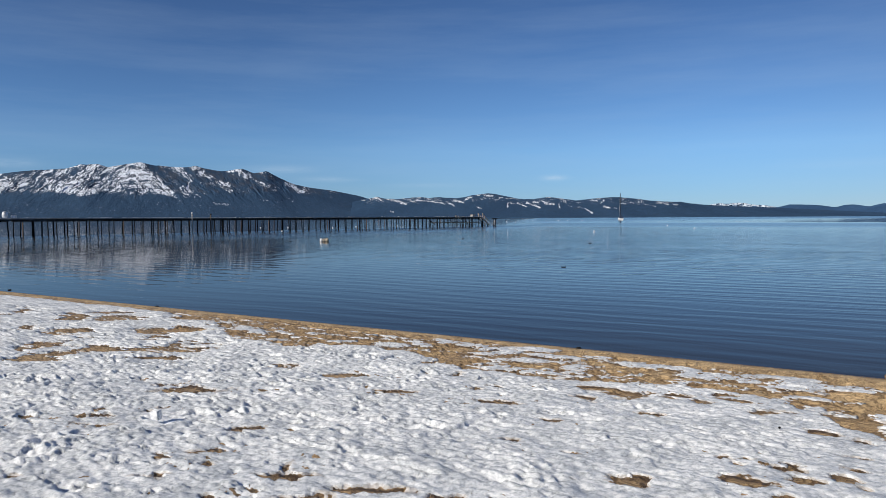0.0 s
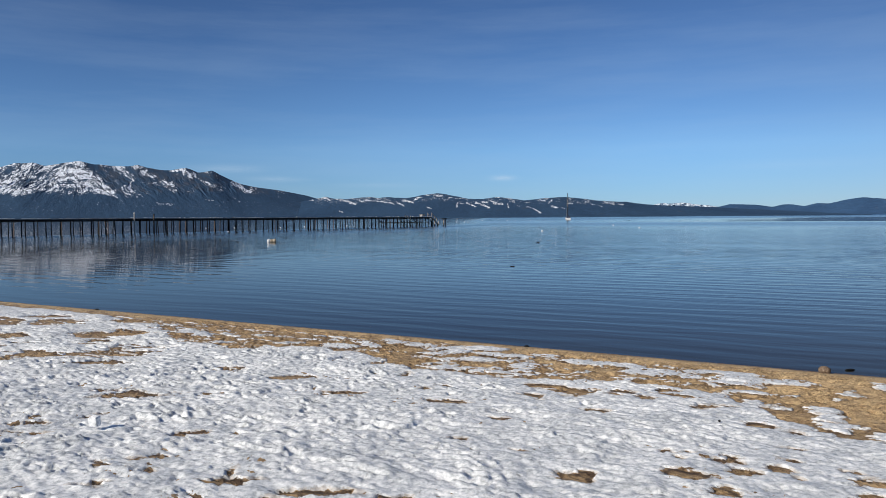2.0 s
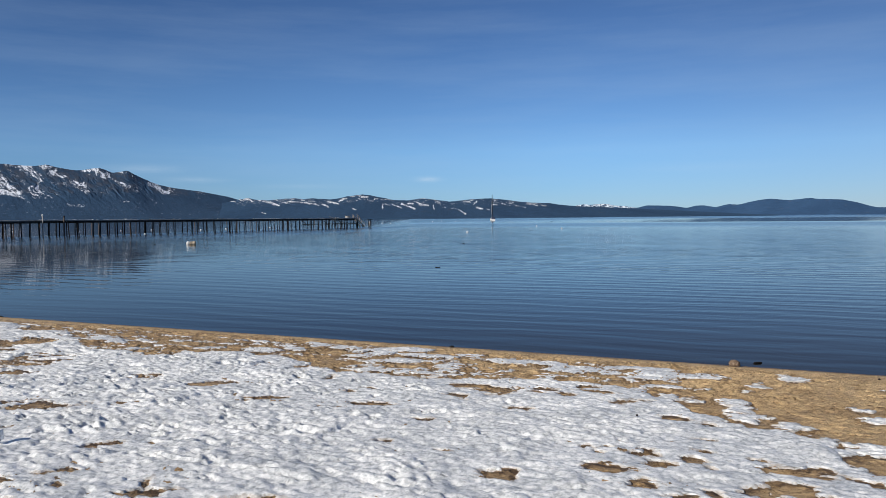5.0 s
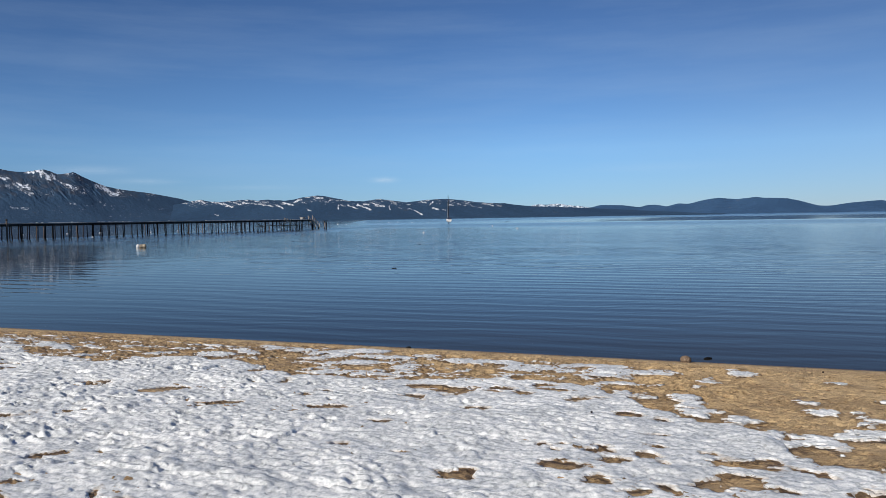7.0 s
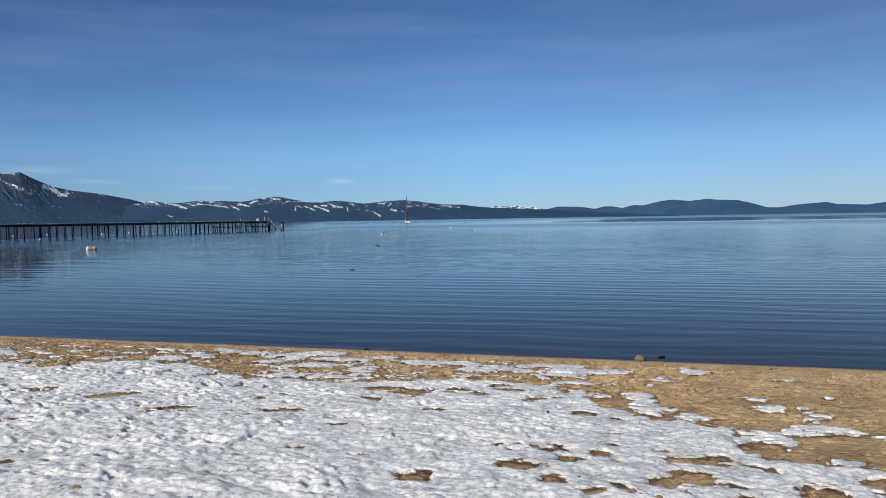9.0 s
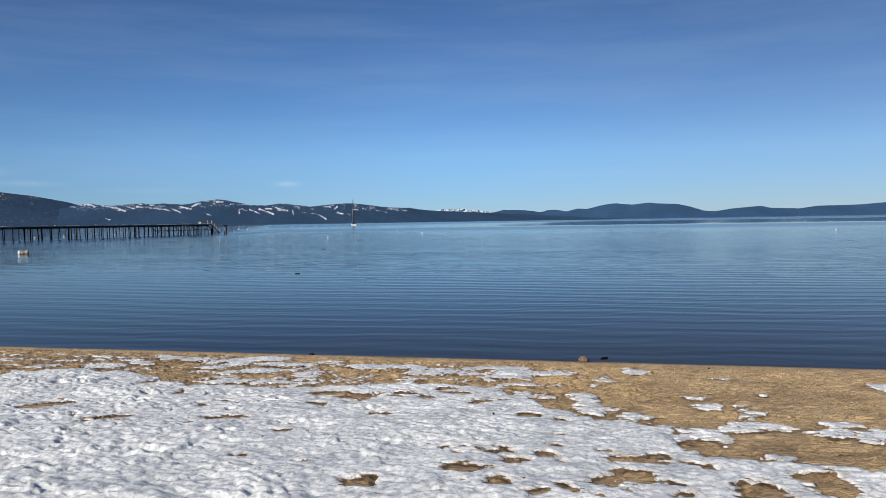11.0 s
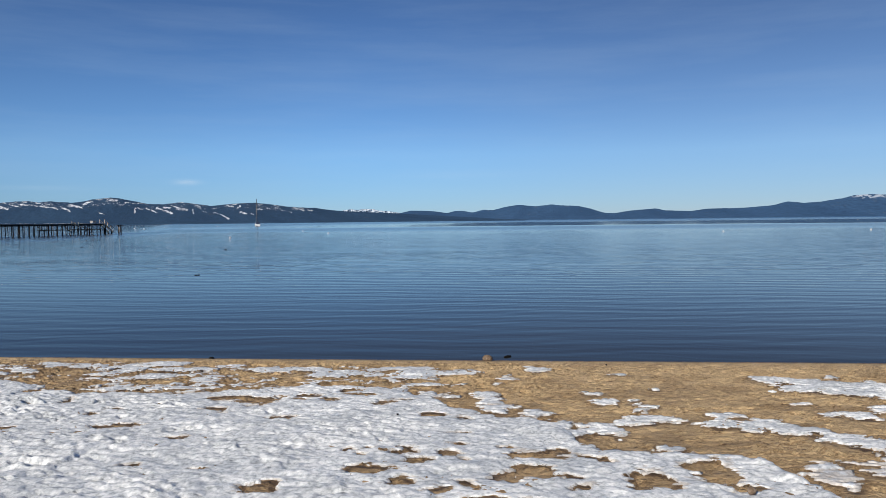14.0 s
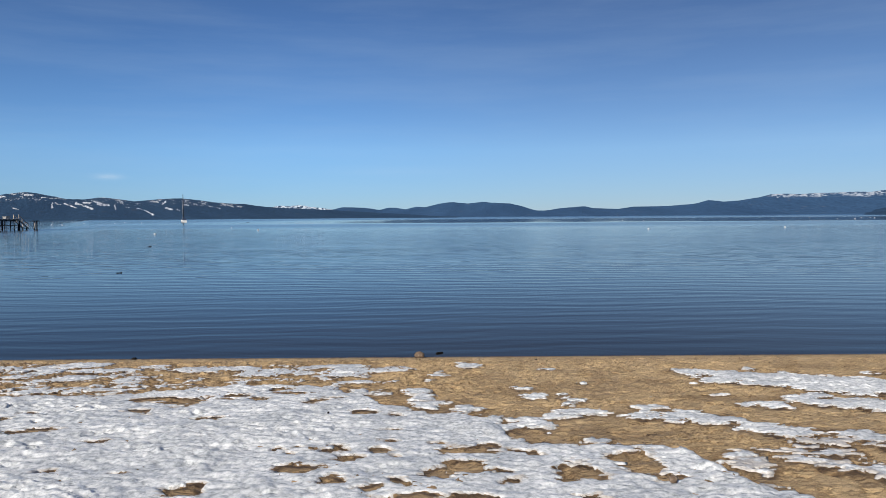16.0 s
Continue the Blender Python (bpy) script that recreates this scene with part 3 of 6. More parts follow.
BLUE = surface("blue_band", [(0.02, 0.06, 0.25), (0.03, 0.09, 0.32), (0.05, 0.12, 0.36)], 0.4, 6, 1.0, 0.0)
RED = surface("faded_red_plastic", [(0.35, 0.05, 0.03), (0.45, 0.07, 0.04), (0.5, 0.1, 0.06)], 0.5, 10, 2.0, 0.001)
NEEDLES = surface("brown_needles", [(0.06, 0.035, 0.018), (0.11, 0.066, 0.034), (0.18, 0.115, 0.06)], 0.8, 60, 6.0, 0.0)


# ---- distance: mountains round the lake, by bearing and angle of height ----
EYE_Z = 2.05


def mountain(name, knots, near, far, material, label, seed, spurs, cover, step=0.05, rows=90, rough=0.02):
    """A range seen over the lake. knots: bearing and height of the skyline, in degrees. The slopes run back from near to far
    metres and are cut by gullies; cover gives snow and bare rock."""
    kb, kh = np.array([k[0] for k in knots]), np.array([k[1] for k in knots])
    b = np.arange(kb[0], kb[-1] + step, step)
    sky = np.interp(b, kb, kh)
    soft = np.exp(-0.5 * (np.arange(-6, 7) * step / 0.10) ** 2)
    pad = np.concatenate([np.full(6, sky[0]), sky, np.full(6, sky[-1])])
    sky = np.convolve(pad, soft / soft.sum(), "valid")
    sky = sky * (1 + rough * (fbm(b * 4.0, b * 0 + seed, seed, 4, 0.6) - 0.5) * 2)
    reach = np.arange(-60, 61) * step
    wide = np.exp(-0.5 * (reach / 1.1) ** 2)
    base = np.convolve(np.concatenate([np.full(60, sky[0]), sky, np.full(60, sky[-1])]), wide / wide.sum(), "valid")
    s = np.linspace(0, 1, rows)
    B, S = np.meshgrid(b, s)
    H = np.maximum(base[None, :] * S + (sky - base)[None, :] * S ** 7, 0.0)
    R = near + (far - near) * S ** 0.8
    R = R + spurs(B, H, S) * (far - near)
    front = -0.08
    z = EYE_Z + np.tan(np.radians(H)) * R
    z[0] = -4.0
    R[0] = R[1] - 5
    # the far side falls away behind the skyline
    back_r, back_z = R[-1] + 260, z[-1] * 0.55
    R2, z2, B2 = np.vstack([R, back_r[None]]), np.vstack([z, back_z[None]]), np.vstack([B, B[-1:]])
    a = np.radians(B2)
    me = grid_mesh(name, np.sin(a) * R2, np.cos(a) * R2, z2)
    snow, bare = cover(B, H, S)
    for key, val in (("snow", snow), ("bare", bare)):
        at = me.attributes.new(key, "FLOAT", "POINT")
        at.data.foreach_set("value", np.vstack([val, val[-1:]]).reshape(-1).astype(np.float32))
    me.materials.append(material)
    return tagged(new(name, me), label, "mountain", kind="structure")


def stroke(B, H, b0, h0, b1, h1, width):
    """How near a place lies to a line across the slope: 1 on it, 0 past its width."""
    dx, dy = b1 - b0, h1 - h0
    t = np.clip(((B - b0) * dx + (H - h0) * dy) / (dx * dx + dy * dy), 0, 1)
    d = np.hypot(B - b0 - t * dx, H - h0 - t * dy)
    return np.clip(1 - d / width, 0, 1)


def ridged(x, y, seed, octaves=4):
    return 1 - np.abs(fbm(x, y, seed, octaves, 0.55) - 0.5) * 4


MASSIF = [(-64, 2.2), (-52, 2.7), (-44, 2.5), (-36, 3.0), (-30, 2.9), (-27.4, 3.1), (-26.4, 3.28), (-25.3, 3.42), (-24.2, 3.49), (-23.4, 3.59),
          (-22.5, 3.89), (-22.1, 3.86), (-21.5, 3.96), (-20.8, 3.73), (-20.1, 3.87), (-19.1, 4.06), (-18.6, 4.13), (-18.2, 4.0), (-17.7, 3.93),
          (-16.7, 3.86), (-15.7, 3.8), (-14.9, 3.94), (-14.3, 3.78), (-13.3, 3.59), (-12.7, 3.6), (-12.1, 3.73), (-11.6, 3.78), (-11.2, 3.66),
          (-10.8, 3.45), (-10.4, 3.5), (-9.8, 3.63), (-9.4, 3.42), (-8.6, 3.0), (-7.8, 2.66), (-6.9, 2.44), (-6.1, 2.32), (-5.0, 2.19),
          (-3.9, 1.97), (-2.8, 1.75), (-2.0, 1.5), (-1.0, 1.1), (0.5, 0.6), (2.5, 0.2)]
# where snow lies and where it does not: bearing and height of both ends, width, amount
RIBS = [
    (-18.89, 4.03, -19.86, 3.15, 0.49, 0.50), (-19.85, 3.68, -22.04, 1.67, 0.38, 0.45), (-19.03, 3.17, -20.72, 1.83, 0.30, 0.35), (-18.93, 2.58, -19.90, 1.68, 0.41, 0.60),
    (-19.38, 3.56, -21.04, 2.61, 0.41, 0.25), (-18.60, 3.77, -17.96, 2.66, 0.41, 0.80), (-18.14, 2.99, -16.75, 1.93, 0.34, 0.90), (-17.00, 2.00, -15.83, 1.27, 0.13, 0.70),
    (-18.46, 2.32, -17.49, 1.86, 0.41, 0.50), (-17.58, 3.20, -16.99, 2.33, 0.26, 0.40), (-17.48, 2.33, -16.51, 1.87, 0.56, 0.35), (-18.46, 1.92, -19.08, 1.52, 0.30, 0.30),
    (-20.67, 3.66, -21.49, 2.86, 0.49, 0.30), (-21.04, 2.74, -22.43, 1.66, 0.41, 0.35), (-21.70, 3.56, -20.78, 3.65, 0.49, 0.30),
]
RIBS_LEFT = [
    (-22.32, 3.89, -22.68, 2.84, 0.30, 0.70), (-22.71, 3.73, -23.74, 2.69, 0.64, 0.25), (-23.74, 2.37, -22.87, 2.13, 0.49, 0.60), (-24.39, 2.55, -23.75, 2.25, 0.56, 0.40),
    (-22.97, 2.58, -23.32, 1.87, 0.38, 0.40), (-24.37, 3.43, -23.16, 3.46, 0.38, 0.20), (-22.17, 3.10, -21.73, 2.53, 0.26, 0.35), (-24.16, 3.06, -23.96, 2.56, 0.38, 0.30),
    (-22.54, 1.95, -22.89, 1.49, 0.26, 0.40), (-16.34, 3.73, -15.10, 2.90, 0.41, 0.60), (-16.71, 3.81, -15.96, 3.76, 0.30, 0.40), (-15.08, 3.85, -13.94, 3.18, 0.32, 0.60),
    (-14.58, 3.24, -13.82, 3.05, 0.19, 0.45), (-16.24, 2.48, -14.62, 1.71, 0.56, 0.50), (-15.88, 1.87, -15.00, 1.53, 0.26, 0.40),
]
PATCHES_RIGHT = [
    (-12.57, 3.62, -11.05, 3.29, 0.38, 0.60), (-12.24, 3.72, -11.58, 3.77, 0.23, 0.40), (-11.18, 3.43, -10.79, 3.08, 0.23, 0.35), (-13.70, 2.64, -12.40, 2.23, 0.41, 0.45),
    (-13.17, 2.78, -12.52, 2.58, 0.23, 0.35), (-11.48, 2.10, -10.95, 1.89, 0.17, 0.40), (-10.12, 2.77, -9.18, 2.29, 0.30, 0.40), (-10.38, 3.51, -9.70, 3.58, 0.23, 0.40),
    (-8.29, 2.72, -7.19, 2.04, 0.24, 1.00), (-8.64, 2.04, -7.83, 1.30, 0.13, 0.45), (-13.60, 1.16, -12.69, 1.08, 0.17, 0.60), (-9.62, 0.96, -8.94, 0.99, 0.15, 0.30),
    (-10.15, 1.44, -9.75, 1.36, 0.13, 0.50), (-14.72, 2.70, -14.34, 2.56, 0.26, 0.40), (-5.03, 1.64, -4.76, 1.58, 0.11, 0.50),
]
BARE_RIBS = [
    (-17.93, 3.96, -16.37, 2.54, 0.41, -0.50), (-16.98, 2.67, -16.37, 2.34, 0.30, -0.30), (-16.96, 3.74, -15.74, 2.68, 0.30, -0.45), (-22.29, 2.91, -21.67, 2.73, 0.34, -0.45),
    (-20.68, 3.14, -21.27, 2.74, 0.23, -0.20), (-13.68, 3.53, -12.77, 3.13, 0.45, -0.40), (-12.38, 3.07, -9.73, 2.04, 0.38, -0.40), (-10.79, 3.15, -8.36, 2.61, 0.30, -0.35),
    (-14.48, 2.29, -11.63, 1.33, 0.34, -0.25), (-18.94, 2.18, -19.63, 3.16, 0.15, -0.20), (-21.54, 3.38, -21.03, 3.13, 0.23, -0.20), (-17.99, 1.72, -17.01, 1.62, 0.19, -0.30),
    (-23.06, 3.34, -23.74, 2.50, 0.19, -0.20), (-9.17, 2.89, -8.37, 2.18, 0.19, -0.25), (-17.71, 3.19, -17.94, 3.72, 0.15, -0.30),
]


def massif_spurs(B, H, S):
    x = B - np.tanh((B + 18.7) / 0.9) * (4.1 - H) * 0.9 + (fbm(B * 1.6, H * 1.9, 29, 3) - 0.5) * 0.8
    g = ridged(x * 0.9, H * 0.6, 11, 2) * 0.011 * smooth(0.5, 2.2, H) + ridged(x * 2.6, H * 1.8, 15, 3) * (0.003 + 0.010 * smooth(1.5, 2.2, H)) + fbm(B * 0.5, H * 0.8, 19, 2) * 0.035
    return -g * np.sin(np.clip(S, 0, 1) * math.pi) ** 0.7 * 1.2


def massif_cover(B, H, S):
    # ribs fall away to both sides of the main summit
    lean = np.tanh((B + 18.7) / 0.5)
    warp = (fbm(B * 1.6, H * 1.9, 29, 3) - 0.5) * 0.8
    x = B - lean * (4.1 - H) * 0.9 + warp
    streak = fbm(x * 2.6, H * 0.9, 31, 3, 0.6)
    # dark rock ribs and lines of trees run down the slope between the snow gullies
    ribs = 1 - np.minimum(1, np.abs(fbm(x * 3.6, H * 1.5, 33, 3, 0.6) - 0.5) * 9)
    thin_ribs = 1 - np.minimum(1, np.abs(fbm(x * 8.5, H * 3.4, 35, 3, 0.6) - 0.5) * 7)
    fine = fbm(x * 17, H * 13, 37, 4, 0.72)
    line = 1.65 + 0.45 * (fbm(B * 0.9, B * 0 + 3.0, 41, 3) - 0.5) + 0.2 * smooth(-16.5, -10, B)
    up = smooth(-0.25, 0.45, H - line)
    bend_b, bend_h = B + 0.35 * (fbm(B * 2.4, H * 3.0, 45, 4, 0.6) - 0.5), H + 0.25 * (fbm(B * 2.4, H * 3.0, 47, 4, 0.6) - 0.5)
    snow = -0.55 * (1 - up) + up * (0.68 + 1.5 * (streak - 0.5) + 1.7 * (fine - 0.5)) - 0.55 * up * smooth(-17.5, -14, B)
    for b0, h0, b1, h1, w, k in [(*q[:5], q[5] * 1.1) for q in RIBS + RIBS_LEFT] + [(*q[:5], q[5] * 1.5) for q in PATCHES_RIGHT + BARE_RIBS]:
        edge = smooth(0.0, 0.75, stroke(bend_b, bend_h, b0, h0, b1, h1, w))
        snow = snow + 1.1 * k * edge * (0.3 + 0.8 * fine)
    snow = np.minimum(snow, 0.95 + 1.6 * (fine - 0.5)) - up * (0.85 * ribs + 0.62 * thin_ribs)
    low = fbm(B * 9, H * 17, 43, 4, 0.62)
    snow = snow + smooth(0.54, 0.70, low) * 0.62 * smooth(0.2, 0.45, H) * smooth(-0.1, -0.5, H - line)
    bare = 0.12 + 0.45 * up * (0.6 + 0.8 * (streak - 0.3)) + 0.3 * smooth(0.55, 0.75, low) * (H < 1.2)
    return snow, bare


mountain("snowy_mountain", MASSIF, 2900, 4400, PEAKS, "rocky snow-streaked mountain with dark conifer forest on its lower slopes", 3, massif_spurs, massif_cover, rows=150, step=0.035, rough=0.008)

HILL_LINE = [(-16, 0.03), (-12, 0.18), (-9, 0.42), (-6, 0.78), (-4, 1.12), (-2.6, 1.44), (-1.9, 1.57), (-1.4, 1.66), (-0.8, 1.52), (0.0, 1.48), (0.9, 1.56), (2.0, 1.65), (2.7, 1.55), (3.4, 1.64), (4.0, 1.59),
             (4.8, 1.54), (5.6, 1.66), (6.1, 1.78), (6.8, 1.87), (7.4, 1.91), (7.9, 1.83), (8.9, 1.63), (9.6, 1.46), (10.6, 1.42), (11.3, 1.5), (12.1, 1.59),
             (12.9, 1.46), (14.1, 1.29), (14.9, 1.37), (15.7, 1.47), (17.2, 1.53), (18.0, 1.44), (19.7, 1.22), (20.3, 1.17), (21.2, 1.12), (21.8, 1.11),
             (22.5, 0.98), (23.6, 0.86), (25.3, 0.76), (27.5, 0.66), (30, 0.5), (34, 0.25), (38, 0.05)]


def hill_spurs(B, H, S):
    g = ridged(B * 0.7 + H * 0.9, H * 1.2, 51, 2) * 0.010 + fbm(B * 0.35, H * 0.8, 55, 2) * 0.05 + ridged(B * 2.2 - H * 1.5, H * 3, 57, 2) * 0.003
    return -g * np.sin(np.clip(S, 0, 1) * math.pi) ** 0.7


# open slopes that hold snow: bearing and height of both ends, width
GLADES_WEST = [
    (-5.22, 1.64, -4.63, 1.56, 0.06), (-3.83, 1.49, -3.02, 1.43, 0.06), (-2.59, 1.44, -2.34, 1.38, 0.04), (-2.13, 1.56, -1.90, 1.47, 0.06), (-1.72, 1.61, -1.26, 1.55, 0.12), (-1.30, 1.50, -1.04, 1.38, 0.07),
    (-0.70, 1.48, -0.06, 1.39, 0.07), (-0.39, 0.58, -0.16, 0.47, 0.07), (-0.14, 1.42, 0.70, 1.16, 0.09), (0.37, 1.54, 0.74, 1.51, 0.04), (0.44, 1.20, 0.91, 1.09, 0.09), (1.22, 1.35, 1.49, 1.29, 0.06),
    (1.51, 1.39, 2.00, 1.36, 0.06), (1.78, 1.61, 2.02, 1.56, 0.06), (2.46, 1.35, 3.23, 1.23, 0.07), (2.48, 1.51, 2.81, 1.45, 0.06), (3.23, 1.26, 3.83, 1.11, 0.07), (4.11, 1.18, 4.60, 0.98, 0.09),
]
GLADES_MIDDLE = [
    (4.61, 1.40, 5.22, 1.23, 0.09), (5.00, 1.21, 5.39, 1.18, 0.07), (5.52, 1.41, 5.86, 1.64, 0.10), (5.79, 1.55, 6.02, 1.63, 0.07), (6.29, 1.80, 6.60, 1.74, 0.06), (6.39, 0.85, 6.78, 0.73, 0.06),
    (7.20, 1.72, 7.66, 1.72, 0.07), (8.12, 1.50, 8.50, 1.55, 0.04), (8.75, 0.78, 8.85, 1.18, 0.07), (9.08, 1.18, 9.25, 1.06, 0.07), (9.55, 1.15, 10.27, 0.84, 0.07), (10.26, 1.12, 10.66, 1.00, 0.07),
    (10.32, 1.16, 11.32, 0.74, 0.10), (10.75, 1.20, 11.18, 1.14, 0.09), (11.43, 1.28, 11.95, 1.10, 0.09), (11.62, 1.07, 12.35, 1.01, 0.09), (11.80, 1.58, 12.33, 1.55, 0.06), (12.74, 0.97, 12.82, 0.74, 0.07),
]
GLADES_EAST = [
    (13.47, 0.92, 13.70, 0.83, 0.04), (14.16, 0.79, 14.48, 0.73, 0.04), (14.79, 0.63, 15.31, 0.33, 0.07), (15.23, 1.33, 15.64, 1.24, 0.06), (15.58, 1.37, 15.87, 1.43, 0.04), (15.90, 1.06, 16.14, 1.29, 0.06),
    (16.17, 0.79, 16.58, 0.72, 0.09), (16.95, 0.70, 17.13, 0.64, 0.04), (17.40, 1.08, 17.72, 0.99, 0.07), (17.51, 1.40, 17.77, 1.34, 0.04), (18.11, 1.14, 18.35, 1.05, 0.04), (18.54, 1.00, 18.80, 0.97, 0.04),
    (19.13, 0.96, 19.39, 0.90, 0.04), (19.74, 0.84, 19.95, 0.77, 0.04), (20.09, 1.13, 20.50, 1.03, 0.06), (20.32, 1.03, 20.85, 0.94, 0.06), (20.82, 0.95, 21.09, 0.89, 0.04), (21.23, 0.93, 21.56, 0.89, 0.04),
]


def hill_cover(B, H, S):
    fine = fbm(B * 9 + H * 7, H * 20, 63, 4, 0.65)
    dust = fbm(B * 2.6 + H * 3.0, H * 8.0, 61, 4, 0.6)
    snow = -0.45 + smooth(0.45, 0.9, S) * smooth(-3.4, -1.5, B) * smooth(24, 20, B) * (0.35 + 1.6 * (dust - 0.5) + 1.6 * (fine - 0.5))
    bend_b, bend_h = B + 0.22 * (fbm(B * 7, H * 14, 69, 3, 0.6) - 0.5), H + 0.13 * (fbm(B * 5, H * 9, 68, 3, 0.6) - 0.5)
    for b0, h0, b1, h1, w in GLADES_WEST + GLADES_MIDDLE + GLADES_EAST:
        edge = smooth(0.0, 0.7, stroke(bend_b, bend_h, b0, h0, b1, h1, w * 1.1))
        snow = np.maximum(snow, -0.45 + 1.5 * edge * (0.05 + 1.45 * fbm(B * 16 + H * 12, H * 34, 66, 3, 0.65)))
    bare = 0.1 + 0.25 * smooth(0.55, 0.75, fbm(B * 3, H * 9, 67, 3))
    return snow, bare


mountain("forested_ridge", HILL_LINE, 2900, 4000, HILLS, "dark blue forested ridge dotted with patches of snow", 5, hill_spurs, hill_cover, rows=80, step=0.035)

SNOW_PEAKS = [(22.0, 0.5), (23.6, 0.8), (24.1, 0.93), (24.4, 1.02), (25.0, 0.92), (25.4, 0.96), (26.0, 1.0), (26.5, 0.88), (27.5, 0.78), (28.5, 0.62), (30, 0.4)]
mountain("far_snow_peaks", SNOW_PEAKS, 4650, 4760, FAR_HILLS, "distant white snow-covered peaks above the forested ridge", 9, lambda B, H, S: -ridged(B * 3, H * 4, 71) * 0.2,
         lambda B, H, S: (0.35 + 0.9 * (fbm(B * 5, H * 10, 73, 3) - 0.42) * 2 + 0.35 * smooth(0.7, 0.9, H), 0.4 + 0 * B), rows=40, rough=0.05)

FAR_LINE = [(18, 0.1), (24.5, 0.64), (27.1, 0.67), (28.4, 0.66), (29.1, 0.83), (30.8, 0.78), (32.0, 0.6), (32.6, 0.77), (33.2, 0.77), (34.0, 0.63), (34.8, 0.84), (35.5, 0.79), (36.8, 1.1),
            (37.6, 1.18), (38.9, 1.06), (40.1, 1.2), (40.7, 1.11), (42.1, 1.05), (42.9, 0.87), (44.2, 0.46), (44.9, 0.46), (46.0, 0.63), (47.9, 0.78), (48.5, 0.62), (50.4, 0.54),
            (51.5, 0.7), (53.9, 0.72), (55.9, 0.86), (56.9, 1.14), (57.9, 1.0), (59.0, 1.07), (60.4, 1.29), (61.1, 1.48), (62.2, 1.5), (62.7, 1.45), (64.1, 1.5), (65.5, 1.51),
            (66.5, 1.56), (67.2, 1.5), (68.1, 1.64), (71, 1.9), (76, 1.7), (84, 2.2), (94, 1.4), (104, 0.4)]


def far_cover(B, H, S):
    a = fbm(B * 2.5, H * 9, 81, 4, 0.6)
    crest = smooth(60.2, 61.5, B) * smooth(1.08, 1.36, H + 0.15 * (fbm(B * 4, B * 0, 85, 3) - 0.5))
    snow = -0.55 + crest * (0.85 + (a - 0.45) * 3.0 + (fbm(B * 8, H * 22, 83, 3, 0.6) - 0.5) * 2.2) + 0.75 * stroke(B, H, 40.2, 1.08, 41.4, 1.0, 0.03) * a * 1.4 + 0.4 * stroke(B, H, 49.2, 0.3, 50, 0.32, 0.05) * a
    return snow, 0.1 + 0.3 * smooth(0.6, 0.75, a)


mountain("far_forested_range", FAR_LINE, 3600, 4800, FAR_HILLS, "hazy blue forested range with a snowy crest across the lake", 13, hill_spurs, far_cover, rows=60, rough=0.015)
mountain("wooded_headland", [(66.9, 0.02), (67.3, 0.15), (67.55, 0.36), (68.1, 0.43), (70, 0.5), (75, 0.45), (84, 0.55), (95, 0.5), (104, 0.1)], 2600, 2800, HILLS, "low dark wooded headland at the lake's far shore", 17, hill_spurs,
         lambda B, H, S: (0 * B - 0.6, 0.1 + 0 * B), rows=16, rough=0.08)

# ---- the lake ----
def lake():
    bm = bmesh.new()
    us, vs = (-4900, -600, -120, -30, 20, 60, 300, 1200, 4900), (0.6, -4, -12, -30, -80, -250, -900, -2600, -4800)
    rows = [[bm.verts.new((*to_xy(u, v), 0.0)) for u in us] for v in vs]
    for p, q in zip(rows, rows[1:]):
        for j in range(len(us) - 1):
            bm.faces.new((p[j], p[j + 1], q[j + 1], q[j]))
    bmesh.ops.recalc_face_normals(bm, faces=bm.faces)
    if bm.faces[:][0].normal.z < 0:
        bmesh.ops.reverse_faces(bm, faces=bm.faces)
    ob = part("water", bm, WATER)
    tagged(ob, "calm dark blue lake with low ripples along the shore", "lake", kind="structure")


lake()

# ---- the snow's plan on the beach: u, v, half lengths and turn ----
ISLANDS_FAR_WEST = [
    (-10.41, 1.67, 0.16, 0.19, -63), (-9.85, 1.64, 0.06, 0.18, -62), (-9.50, 2.28, 0.20, 0.62, -57), (-8.92, 2.50, 0.18, 0.38, -55), (-8.78, 2.11, 0.16, 0.50, -57),
    (-8.48, 1.45, 0.10, 0.22, -61), (-8.14, 2.04, 0.06, 0.14, -56), (-7.93, 3.02, 0.20, 0.15, -51), (-7.70, 2.61, 0.09, 0.12, -53), (-7.47, 1.33, 0.12, 0.16, -60),
    (-7.21, 1.93, 0.20, 0.13, -56), (-7.16, 2.54, 0.23, 0.17, -52), (-7.12, 2.03, 0.13, 0.16, -27), (-7.06, 2.34, 0.09, 0.23, -26), (-7.05, 1.35, 0.10, 0.30, -59),
    (-7.05, 1.41, 0.08, 0.28, -29), (-7.00, 3.12, 0.09, 0.20, -49), (-6.39, 2.26, 0.27, 0.30, -53), (-6.29, 1.72, 0.15, 0.42, -55),
]
